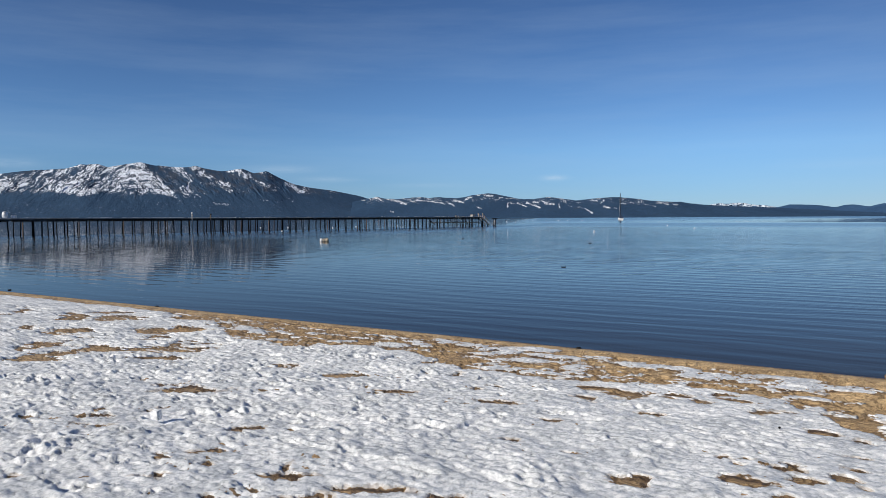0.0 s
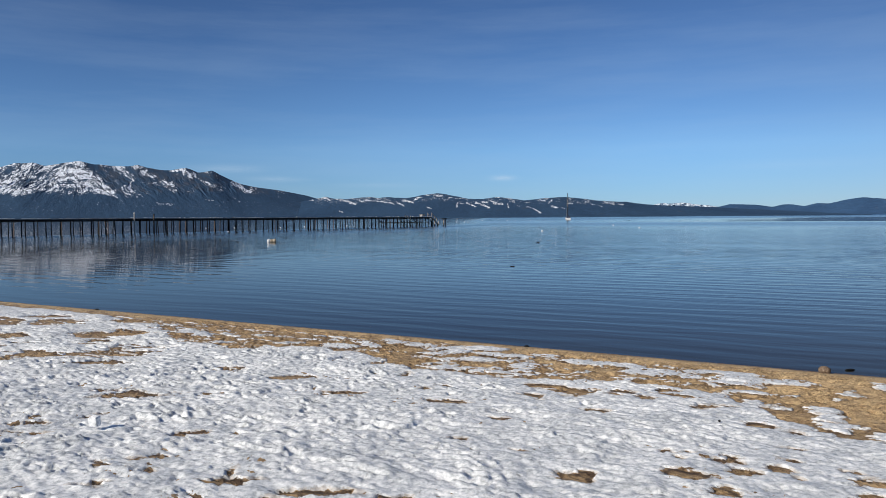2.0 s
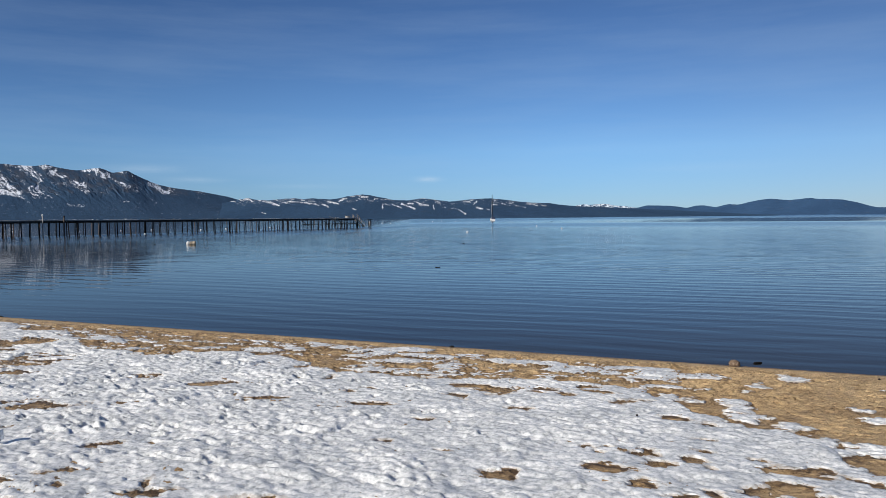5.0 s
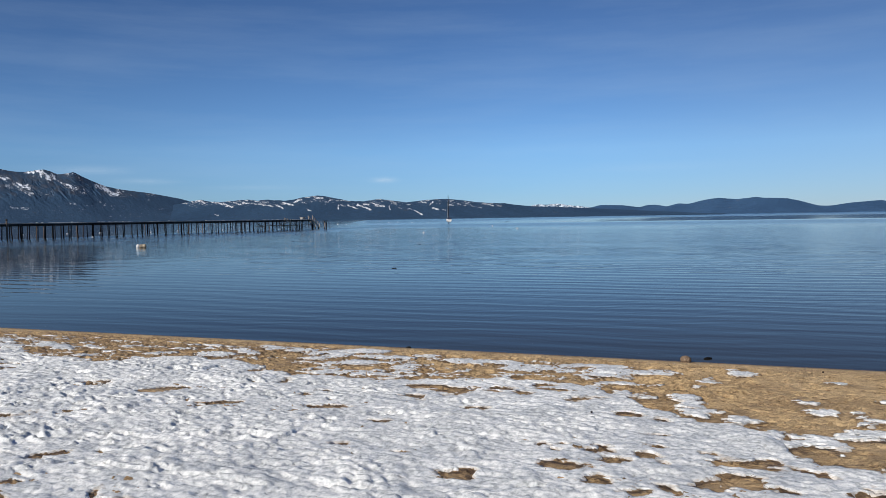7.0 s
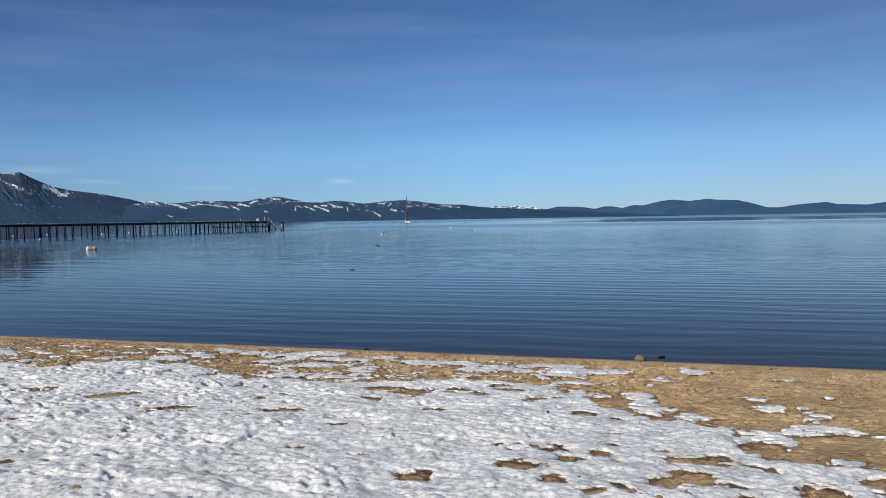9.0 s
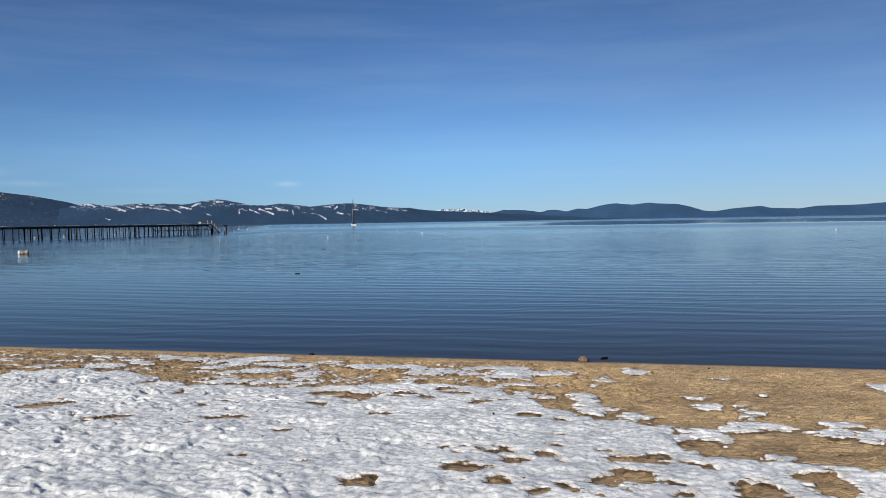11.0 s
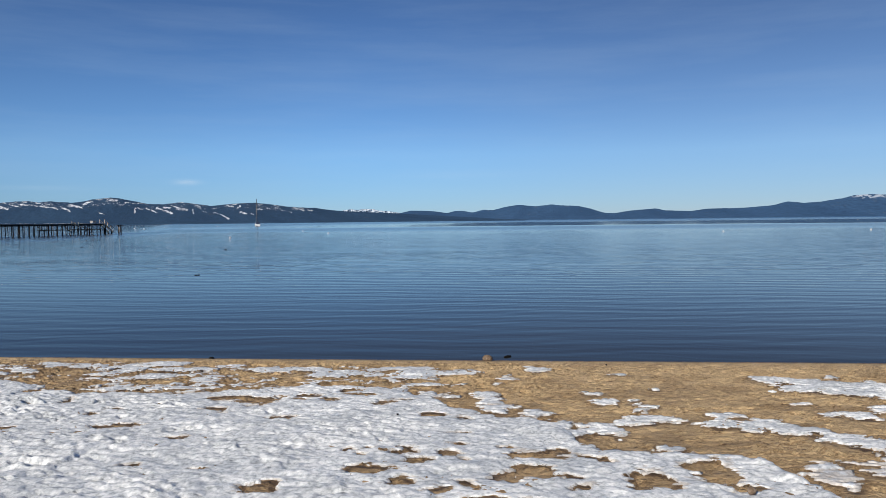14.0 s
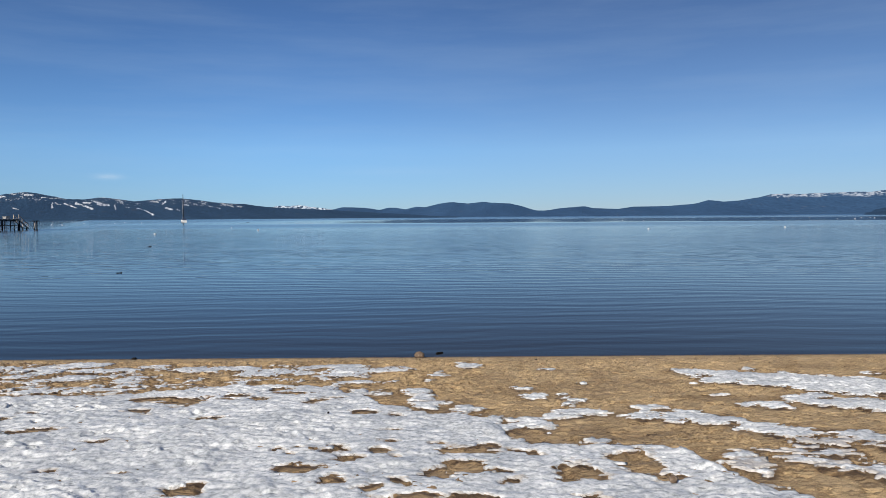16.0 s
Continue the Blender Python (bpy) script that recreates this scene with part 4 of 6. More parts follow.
ISLANDS_WEST = [
    (-6.19, 1.10, 0.13, 0.39, -59), (-6.09, 1.19, 0.17, 0.28, -29), (-5.69, 1.26, 0.20, 0.39, -29), (-5.44, 1.34, 0.18, 0.22, 3), (-5.41, 1.08, 0.08, 0.24, 4),
    (-5.23, 1.59, 0.10, 0.23, -27), (-5.14, 1.10, 0.09, 0.23, 4), (-5.07, 1.42, 0.22, 0.14, 3), (-4.95, 2.22, 0.12, 0.22, 3), (-4.79, 1.61, 0.18, 0.27, 3),
    (-4.74, 1.98, 0.14, 0.36, 3), (-4.72, 0.92, 0.34, 0.32, 4), (-4.50, 3.02, 0.06, 0.17, 3), (-4.46, 2.51, 0.13, 0.15, 3), (-4.44, 2.84, 0.06, 0.09, 3),
    (-4.18, 2.96, 0.09, 0.13, 3), (-4.18, 3.24, 0.13, 0.16, 2), (-4.16, 2.30, 0.27, 0.21, 3), (-4.10, 1.59, 0.42, 0.26, 3),
]
ISLANDS_MID_WEST = [
    (-3.83, 3.12, 0.25, 0.20, 2), (-3.76, 2.19, 0.10, 0.11, 3), (-3.65, 1.20, 0.23, 0.14, 4), (-3.64, 2.87, 0.07, 0.13, 3), (-3.49, 3.10, 0.22, 0.10, 2),
    (-3.41, 2.43, 0.18, 0.24, 3), (-3.30, 2.85, 0.12, 0.13, 3), (-3.19, 3.25, 0.06, 0.15, 2), (-3.07, 3.08, 0.10, 0.12, 2), (-2.97, 1.54, 0.32, 0.25, 3),
    (-2.91, 2.91, 0.09, 0.10, 3), (-2.81, 1.37, 0.15, 0.16, 3), (-2.74, 2.55, 0.04, 0.07, 3), (-2.68, 2.42, 0.04, 0.10, 3), (-2.65, 2.84, 0.05, 0.08, 3),
    (-2.46, 1.39, 0.23, 0.19, 3), (-2.25, 1.85, 0.18, 0.34, 3), (-2.10, 2.70, 0.09, 0.26, 3), (-2.02, 2.03, 0.20, 0.16, 3),
]
ISLANDS_MIDDLE = [
    (-1.94, 1.71, 0.29, 0.29, 3), (-1.66, 1.44, 0.16, 0.19, 3), (-1.66, 2.48, 0.06, 0.07, 3), (-1.58, 1.90, 0.10, 0.22, 3), (-1.51, 2.57, 0.05, 0.07, 3),
    (-1.35, 2.22, 0.11, 0.10, 3), (-1.25, 2.41, 0.07, 0.09, 3), (-1.22, 1.28, 0.35, 0.20, 4), (-1.12, 1.85, 0.29, 0.38, 3), (-1.05, 2.76, 0.06, 0.12, 3),
    (-0.86, 2.19, 0.08, 0.12, 3), (-0.84, 2.68, 0.22, 0.08, 3), (-0.82, 1.67, 0.29, 0.20, 3), (-0.76, 3.25, 0.06, 0.14, 2), (-0.59, 3.26, 0.04, 0.10, 2),
    (-0.53, 3.40, 0.04, 0.07, 2), (-0.50, 1.57, 0.14, 0.24, 3), (-0.44, 2.66, 0.04, 0.08, 3), (-0.35, 1.70, 0.07, 0.11, 3),
]
ISLANDS_MID_EAST = [
    (-0.18, 3.31, 0.15, 0.15, 2), (-0.10, 3.63, 0.09, 0.24, 2), (-0.04, 2.64, 0.05, 0.10, 3), (-0.04, 4.03, 0.20, 0.21, 2), (0.02, 2.24, 0.12, 0.07, 3),
    (0.06, 1.99, 0.04, 0.15, 3), (0.24, 4.18, 0.12, 0.15, 2), (0.25, 4.70, 0.24, 0.27, 2), (0.32, 0.98, 0.05, 0.07, 4), (0.41, 1.25, 0.15, 0.23, 4),
    (0.78, 4.72, 0.19, 0.19, 2), (0.88, 3.22, 0.09, 0.11, 2), (0.90, 4.91, 0.06, 0.14, 2), (0.97, 3.68, 0.15, 0.15, 2), (1.04, 4.49, 0.12, 0.14, 2),
    (1.21, 4.38, 0.22, 0.13, 2), (1.22, 5.34, 0.10, 0.05, 2), (1.23, 3.75, 0.06, 0.04, 2), (1.23, 4.03, 0.07, 0.08, 2),
]
ISLANDS_NEAR_EAST = [
    (1.27, 3.60, 0.05, 0.08, 2), (1.32, 3.87, 0.06, 0.09, 2), (1.37, 1.74, 0.10, 0.12, 3), (1.42, 4.41, 0.08, 0.10, 2), (1.59, 2.84, 0.02, 0.05, 3),
    (1.71, 4.60, 0.13, 0.14, 2), (1.92, 4.44, 0.21, 0.29, 2), (1.95, 4.74, 0.07, 0.15, 2), (1.95, 5.99, 0.05, 0.11, 1), (2.03, 6.01, 0.08, 0.15, 1),
    (2.06, 5.82, 0.11, 0.12, 1), (2.08, 6.11, 0.08, 0.13, 1), (2.11, 5.96, 0.09, 0.11, 1), (2.13, 4.55, 0.19, 0.19, 2), (2.30, 4.77, 0.23, 0.15, 2),
    (2.30, 5.73, 0.13, 0.05, 2), (2.46, 5.92, 0.15, 0.13, 1), (2.51, 5.04, 0.20, 0.16, 2), (2.52, 5.72, 0.13, 0.07, 2),
]
ISLANDS_EAST = [
    (2.61, 6.06, 0.18, 0.11, 1), (2.62, 5.47, 0.11, 0.17, 2), (2.72, 5.22, 0.23, 0.17, 2), (2.73, 5.76, 0.18, 0.09, 2), (2.75, 3.60, 0.11, 0.06, 2),
    (2.80, 4.14, 0.10, 0.08, 2), (2.81, 6.10, 0.12, 0.21, 1), (2.84, 5.48, 0.15, 0.12, 2), (2.96, 2.29, 0.08, 0.25, 3), (3.03, 4.17, 0.16, 0.17, 2),
    (3.08, 2.00, 0.28, 0.25, 3), (3.10, 2.74, 0.22, 0.26, 3), (3.15, 5.40, 0.18, 0.22, 2), (3.38, 2.25, 0.26, 0.36, 3), (3.45, 3.94, 0.18, 0.28, 2),
    (3.54, 2.64, 0.38, 0.59, 3), (3.65, 4.14, 0.18, 0.18, 2), (3.66, 3.70, 0.14, 0.12, 2), (3.79, 1.77, 0.07, 0.12, 3),
]
ISLANDS_FAR_EAST = [
    (3.90, 4.19, 0.22, 0.35, 2), (3.94, 2.85, 0.42, 0.70, 3), (4.11, 2.16, 0.08, 0.19, 3), (4.13, 3.62, 0.13, 0.14, 2), (4.22, 3.12, 0.38, 0.54, 3),
    (4.45, 2.46, 0.07, 0.20, 3), (4.60, 3.06, 0.26, 0.51, 3), (4.99, 2.26, 0.07, 0.14, 3),
]
THAWED_FAR_WEST = [
    (-14.68, 3.19, 0.18, 0.30, -59), (-14.22, 3.53, 0.11, 0.20, -56), (-13.32, 2.26, 0.43, 0.30, -64), (-12.71, 3.30, 0.17, 0.61, -55), (-12.22, 2.77, 0.41, 0.63, -58),
    (-11.70, 4.67, 0.14, 0.22, -48), (-11.61, 1.60, 0.42, 0.73, -66), (-11.09, 1.49, 0.21, 0.57, -66), (-10.71, 4.56, 0.23, 0.36, -47), (-10.09, 3.59, 0.28, 0.39, -51),
    (-10.08, 2.21, 0.10, 0.56, -58), (-9.89, 3.05, 0.23, 0.28, -53), (-9.56, 5.63, 0.23, 0.44, -43), (-9.54, 3.83, 0.08, 0.39, -49), (-9.37, 5.91, 0.09, 0.22, -42),
    (-8.64, 5.45, 0.24, 0.27, -43), (-8.64, 5.85, 0.23, 0.15, -42), (-8.58, 6.22, 0.17, 0.16, -41), (-8.18, 4.23, 0.19, 0.09, -46),
]
THAWED_WEST = [
    (-8.11, 4.65, 0.10, 0.28, -45), (-8.08, 4.92, 0.18, 0.22, -44), (-7.81, 4.66, 0.15, 0.22, -44), (-7.48, 5.31, 0.13, 0.09, -42), (-6.05, 2.61, 0.18, 0.17, -50),
    (-5.99, 4.76, 0.12, 0.12, -43), (-5.96, 6.31, 0.14, 0.04, -39), (-5.54, 6.32, 0.21, 0.05, -39), (-5.41, 7.39, 0.11, 0.04, -37), (-5.34, 2.54, 0.11, 0.16, -50),
    (-5.24, 2.64, 0.11, 0.14, -24), (-5.19, 7.00, 0.04, 0.03, -38), (-5.16, 7.57, 0.12, 0.04, -37), (-5.10, 4.83, 0.14, 0.16, -42), (-4.95, 4.70, 0.11, 0.07, -42),
    (-4.92, 2.48, 0.23, 0.24, -25), (-4.91, 3.20, 0.11, 0.10, -46), (-4.71, 3.26, 0.32, 0.08, -23), (-4.44, 8.51, 0.04, 0.04, -35),
]
THAWED_MID_WEST = [
    (-4.25, 3.41, 0.10, 0.11, -23), (-4.22, 3.92, 0.05, 0.10, -22), (-4.20, 6.97, 0.14, 0.05, -37), (-4.10, 5.20, 0.19, 0.07, -40), (-4.04, 7.78, 0.04, 0.04, -36),
    (-3.90, 7.52, 0.07, 0.02, -36), (-3.77, 8.05, 0.07, 0.03, -36), (-3.71, 8.03, 0.03, 0.04, -36), (-3.67, 7.69, 0.03, 0.02, -36), (-3.60, 4.56, 0.05, 0.07, -21),
    (-3.53, 4.31, 0.07, 0.05, -21), (-3.48, 4.32, 0.06, 0.05, 2), (-3.23, 7.51, 0.02, 0.06, -36), (-3.23, 8.11, 0.04, 0.04, -35), (-3.22, 4.98, 0.05, 0.03, 2),
    (-3.14, 7.59, 0.14, 0.06, -36), (-3.13, 4.98, 0.17, 0.06, -21), (-3.11, 4.90, 0.10, 0.06, 2), (-2.77, 7.79, 0.12, 0.04, -36),
]
THAWED_MIDDLE = [
    (-2.73, 7.57, 0.06, 0.04, -36), (-2.62, 4.25, 0.13, 0.11, 2), (-2.59, 7.51, 0.20, 0.05, -36), (-2.56, 3.78, 0.34, 0.12, 2), (-2.49, 4.38, 0.04, 0.05, 2),
    (-2.46, 1.96, 0.08, 0.16, 3), (-2.45, 5.33, 0.07, 0.05, 2), (-2.45, 6.02, 0.07, 0.03, 1), (-2.28, 3.96, 0.10, 0.07, 2), (-2.19, 3.76, 0.07, 0.15, 2),
    (-2.15, 7.34, 0.09, 0.05, -36), (-2.00, 6.09, 0.04, 0.02, 1), (-1.95, 3.62, 0.08, 0.13, 2), (-1.90, 4.55, 0.12, 0.08, 2), (-1.88, 4.53, 0.14, 0.09, -21),
    (-1.83, 3.57, 0.04, 0.08, 2), (-1.67, 3.69, 0.07, 0.12, 2), (-1.59, 3.15, 0.12, 0.09, 2), (-1.44, 6.46, 0.12, 0.08, 1),
]
THAWED_MID_EAST = [
    (-1.40, 3.36, 0.16, 0.07, 2), (-1.40, 6.37, 0.08, 0.06, 1), (-1.14, 3.80, 0.09, 0.12, 2), (-1.09, 5.58, 0.04, 0.03, -20), (-0.99, 3.63, 0.14, 0.07, 2),
    (-0.98, 5.69, 0.05, 0.03, 2), (-0.96, 5.56, 0.03, 0.03, 2), (-0.86, 6.07, 0.09, 0.05, 1), (-0.83, 6.03, 0.14, 0.06, 1), (-0.76, 5.64, 0.07, 0.04, 2),
    (-0.64, 5.58, 0.05, 0.09, 2), (-0.60, 4.35, 0.09, 0.08, 2), (-0.60, 6.28, 0.09, 0.09, 1), (-0.58, 5.82, 0.09, 0.09, 1), (-0.37, 6.42, 0.07, 0.05, 1),
    (-0.33, 5.62, 0.09, 0.10, 2), (-0.32, 4.43, 0.05, 0.08, 2), (-0.31, 5.34, 0.07, 0.03, 2), (-0.30, 4.99, 0.08, 0.04, 2),
]
THAWED_NEAR_EAST = [
    (-0.25, 5.76, 0.03, 0.03, 1), (-0.19, 6.31, 0.08, 0.07, 1), (-0.10, 6.61, 0.18, 0.09, 1), (0.02, 4.37, 0.20, 0.10, 2), (0.04, 5.38, 0.04, 0.02, 2),
    (0.07, 6.13, 0.10, 0.11, 1), (0.12, 4.17, 0.06, 0.15, 2), (0.12, 5.59, 0.03, 0.09, 2), (0.21, 6.60, 0.10, 0.07, 1), (0.23, 6.02, 0.13, 0.14, 1),
    (0.27, 5.60, 0.17, 0.10, 2), (0.32, 6.63, 0.04, 0.04, 1), (0.37, 5.49, 0.06, 0.06, 2), (0.42, 6.12, 0.06, 0.06, 1), (0.49, 6.31, 0.06, 0.04, 1),
    (0.55, 5.63, 0.06, 0.03, 2), (0.70, 5.73, 0.05, 0.02, 2), (0.89, 6.61, 0.07, 0.08, 1), (0.92, 5.90, 0.03, 0.03, 1),
]
THAWED_EAST = [
    (0.93, 6.14, 0.18, 0.16, 1), (1.02, 6.64, 0.04, 0.04, 1), (1.31, 5.80, 0.17, 0.13, 1), (1.31, 6.02, 0.11, 0.18, 1), (1.40, 6.22, 0.04, 0.06, 1),
    (1.44, 5.94, 0.04, 0.15, 1), (1.48, 6.22, 0.04, 0.04, 1), (1.92, 4.43, 0.04, 0.05, 2), (2.01, 4.39, 0.07, 0.06, 2),
]
# edge of the closed snow: u and v
SNOW_EDGE_WEST = [
    (-60, 1.1), (-24, 1.15), (-19.96, 1.14), (-18.62, 1.11), (-17.38, 1.08), (-16.02, 1.18), (-15.14, 1.04), (-13.97, 1.13), (-12.89, 1.22), (-11.55, 1.58),
    (-10.11, 2.11), (-8.82, 3.15), (-8.07, 3.31), (-7.43, 3.42), (-7.09, 3.26), (-6.73, 2.78), (-6.43, 2.58), (-6.02, 2.53), (-5.5, 2.76), (-5.06, 3.04), (-4.63, 3.33), (-4.25, 3.53), (-4, 3.48),
    (-3.62, 3.47), (-3.32, 3.51), (-3.17, 3.48), (-2.88, 3.37), (-2.66, 3.21), (-2.27, 2.97), (-2.12, 2.75), (-1.92, 2.91), (-1.78, 2.76), (-1.52, 2.85),
    (-1.25, 2.98), (-1.01, 3.03),
]
SNOW_EDGE_EAST = [
    (-0.88, 3.42), (-0.66, 3.52), (-0.46, 3.97), (-0.27, 4.08), (-0.16, 4.29), (0.11, 4.49), (0.44, 4.57), (0.54, 4.84), (0.57, 5.28), (0.76, 5.41),
    (0.95, 5.47), (1.15, 5.49), (1.31, 5.5), (1.48, 5.46), (1.63, 5.49), (1.75, 5.6), (1.82, 5.95), (1.88, 6.17), (1.91, 6.41), (2.08, 6.49),
    (2.14, 6.68), (2.3, 6.95), (2.7, 7.3), (4, 7.7), (60, 8.2),
]
SNOW_EDGE = SNOW_EDGE_WEST + SNOW_EDGE_EAST
ISLANDS_JOINS = [(0.57, 4.94, 0.12, 0.15, 2), (0.47, 4.71, 0.09, 0.19, 2), (0.50, 4.99, 0.10, 0.13, 2), (1.11, 4.54, 0.14, 0.09, 2), (1.24, 5.40, 0.12, 0.07, 2), (2.17, 4.77, 0.10, 0.13, 2), (2.51, 5.13, 0.13, 0.12, 2)]
ISLANDS = ISLANDS_JOINS + ISLANDS_FAR_WEST + ISLANDS_WEST + ISLANDS_MID_WEST + ISLANDS_MIDDLE + ISLANDS_MID_EAST + ISLANDS_NEAR_EAST + ISLANDS_EAST + ISLANDS_FAR_EAST
THAWED = THAWED_FAR_WEST + THAWED_WEST + THAWED_MID_WEST + THAWED_MIDDLE + THAWED_MID_EAST + THAWED_NEAR_EAST + THAWED_EAST


def ellipse_field(U, V, patches, grow=1.0):
    """Metres inside the nearest of some ellipses: above 0 within."""
    best = np.full(U.shape, -9.0)
    uu, vv = U[0], V[:, 0]
    for u, v, a, b, turn in patches:
        a, b = a * grow, b * grow
        r = max(a, b) * 1.6 + 0.35
        i0, i1 = np.searchsorted(uu, (u - r, u + r))
        j0, j1 = np.searchsorted(vv, (v - r, v + r))
        if i1 <= i0 or j1 <= j0:
            continue
        x, y = UW[j0:j1, i0:i1] - u, VW[j0:j1, i0:i1] - v
        c, s = math.cos(radians(turn)), math.sin(radians(turn))
        f = (1 - (np.abs((x * c + y * s) / a) ** 2.5 + np.abs((y * c - x * s) / b) ** 2.5) ** 0.4) * min(a, b)
        best[j0:j1, i0:i1] = np.maximum(best[j0:j1, i0:i1], f)
    return best


def stamps(U, V, count, size, depth, seed, spread, rim=0.35):
    """Dents and scuffs pressed at random into a surface."""
    rnd = np.random.RandomState(seed)
    out = np.zeros(U.shape)
    uu, vv = U[0], V[:, 0]
    for k in range(count):
        # denser towards the camera
        u, v = rnd.uniform(*spread[0]), rnd.uniform(*spread[1])
        a = size * rnd.uniform(0.6, 1.5)
        b, turn, d = a * rnd.uniform(0.4, 0.8), rnd.uniform(0, math.pi), depth * rnd.uniform(0.4, 1.3)
        r = a * 1.9
        i0, i1 = np.searchsorted(uu, (u - r, u + r))
        j0, j1 = np.searchsorted(vv, (v - r, v + r))
        if i1 - i0 < 2 or j1 - j0 < 2:
            continue
        x, y = UW[j0:j1, i0:i1] - u, VW[j0:j1, i0:i1] - v
        c, s = math.cos(turn), math.sin(turn)
        q = np.hypot((x * c + y * s) / a, (y * c - x * s) / b)
        out[j0:j1, i0:i1] += -d * smooth(1.05, 0.55, q) + d * rim * np.exp(-((q - 1.25) / 0.25) ** 2)
    return out


# one grid for the beach, finest where the camera stands
ULINES = stretched([(-4900, 900), (-900, 250), (-120, 25), (-40, 2.0), (-24, 0.16), (-12, 0.055), (-6, 0.018), (5.6, 0.018), (7, 0.05), (12, 0.5), (40, 6), (300, 120), (4900, 900)])
VLINES = stretched([(-4800, 900), (-600, 200), (-60, 15), (-8, 1.5), (-1.0, 0.08), (0.0, 0.035), (1.0, 0.017), (8.8, 0.015), (9.2, 0.03), (12.5, 0.04), (14.5, 0.3), (20, 1.5), (60, 12), (600, 250), (4900, 900)])
U, V = np.meshgrid(ULINES, VLINES)
far_side = 1 + 1.6 * smooth(-4, -9, U)
UW = U + 0.07 * far_side * (fbm(U * 3.0, V * 5.0, 101, 4, 0.6) - 0.5) * 2
VW = V + 0.045 * far_side * (fbm(U * 2.6, V * 5.0, 111, 4, 0.6) - 0.5) * 2
UW, VW = UW + 0.09 * (fbm(U * 9, V * 20, 105, 3, 0.6) - 0.5) * 2, VW + 0.05 * (fbm(U * 9, V * 13, 107, 4, 0.65) - 0.5) * 2

edge_v = np.interp(ULINES, [k[0] for k in SNOW_EDGE], [k[1] for k in SNOW_EDGE])[None, :]
cover = np.clip(VW - edge_v, -0.6, 0.6)
cover = np.maximum(cover, ellipse_field(U, V, ISLANDS, 1.0) + 0.008)
cover = np.minimum(cover, -ellipse_field(U, V, THAWED, 0.88))
# small gaps and crumbs along the broken edge
speck = fbm(U * 5.5, V * 9.0, 121, 4, 0.6)
band = np.exp(-((V - edge_v) / 0.7) ** 2)
cover = cover + (0.20 * (speck - 0.53) + 0.07 * (fbm(U * 14, V * 26, 125, 3, 0.6) - 0.5)) * band * (V > 0.7)
far_left = smooth(-4.5, -8, U) * smooth(0.9, 1.6, V) * smooth(8.5, 6.5, V)
cover = cover - far_left * 1.6 * np.maximum(fbm((U - V) * 1.1, (U + V) * 2.9, 123, 4, 0.62) - 0.52, 0)
sliver = fbm(U * 1.9, V * 8.0, 127, 4, 0.6)
strip = smooth(0.75, 1.2, V) * smooth(0.4, -1.4, U)
cover = np.maximum(cover, (sliver - 0.68 - 0.5 * (1 - strip)) * 0.22)
# frayed rims
cover = cover + (0.045 + 0.05 * smooth(-2.5, -5, U) + 0.03 * smooth(3.6, 2.6, V)) * (fbm(U * 17, V * 30, 129, 3, 0.65) - 0.5) * np.exp(-np.abs(cover) / 0.10)
cover = cover + 0.045 * (cells(U * 15, V * 32, 131) - 0.58) * np.exp(-np.abs(cover) / 0.07) * smooth(8.0, 5.5, V)
cover = cover - 0.10 * smooth(0.2, 0.9, U) * smooth(5.9, 5.0, V) * smooth(0.54, 0.68, fbm(U * 10, V * 23, 135, 4, 0.65)) * np.exp(-np.maximum(cover, 0) / 0.16)
cover = cover - 0.16 * smooth(1.7, 2.3, U) * smooth(5.25, 5.6, V) * smooth(7.0, 6.2, V) * smooth(0.54, 0.68, fbm(U * 6.5, V * 15, 139, 4, 0.65))
cover = np.where(V < 0.55, -0.3, cover)

# sand: broad unevenness, scuffs, and wet where melting snow drains
lump = (fbm(U * 0.9, V * 1.4, 131, 3) - 0.5) * 0.05 + (fbm(U * 5, V * 9, 133, 4, 0.6) - 0.5) * 0.030 + (cells(U * 6 + 3 * fbm(U * 3, V * 3, 135, 2), V * 13, 137) - 0.5) * 0.012
scuff = stamps(U, V, 9000, 0.05, 0.012, 7, ((-12, 7), (0.25, 8.8)), 0.6) + stamps(U, V, 2500, 0.07, 0.015, 9, ((-12, 0.5), (0.3, 3.4)), 0.5)
calm = smooth(0.05, 0.9, V)
sand_z = beach(V) + (lump + scuff) * calm
near_snow = np.zeros_like(cover)
shift = 4
snowy = (cover > 0.0).astype(float)
for k in range(0, 2 * shift):
    moved = np.roll(snowy, k, 0)
    near_snow = np.maximum(near_snow, moved * (1 - k / (2.0 * shift)))
wet = 0.7 * smooth(0.05, 0.8, near_snow * (0.4 + 1.1 * fbm(U * 7, V * 7, 141, 4, 0.6)))
wet = np.maximum(wet, 0.45 * smooth(-5.5, -7.5, U) * smooth(1.0, 1.8, V) * (0.4 + fbm(U * 2, V * 2, 147, 3)))
wet = np.maximum(wet, 0.9 * smooth(0.22, 0.02, V + 0.05 * (fbm(U * 2, V * 0, 143, 3) - 0.5)))
wet = np.maximum(wet, 0.36 * smooth(0.50, 0.66, fbm(U * 1.6, V * 2.6, 145, 5, 0.62)) * smooth(1.0, 2.0, V))
wet = np.maximum(wet, (0.35 + 0.5 * smooth(-3.5, -6, U)) * smooth(0.48, 0.62, fbm(U * 8, V * 17, 149, 4, 0.65)) * smooth(-0.2, -1.6, U) * smooth(0.32, 0.7, V) * smooth(4.6, 3.4, V))
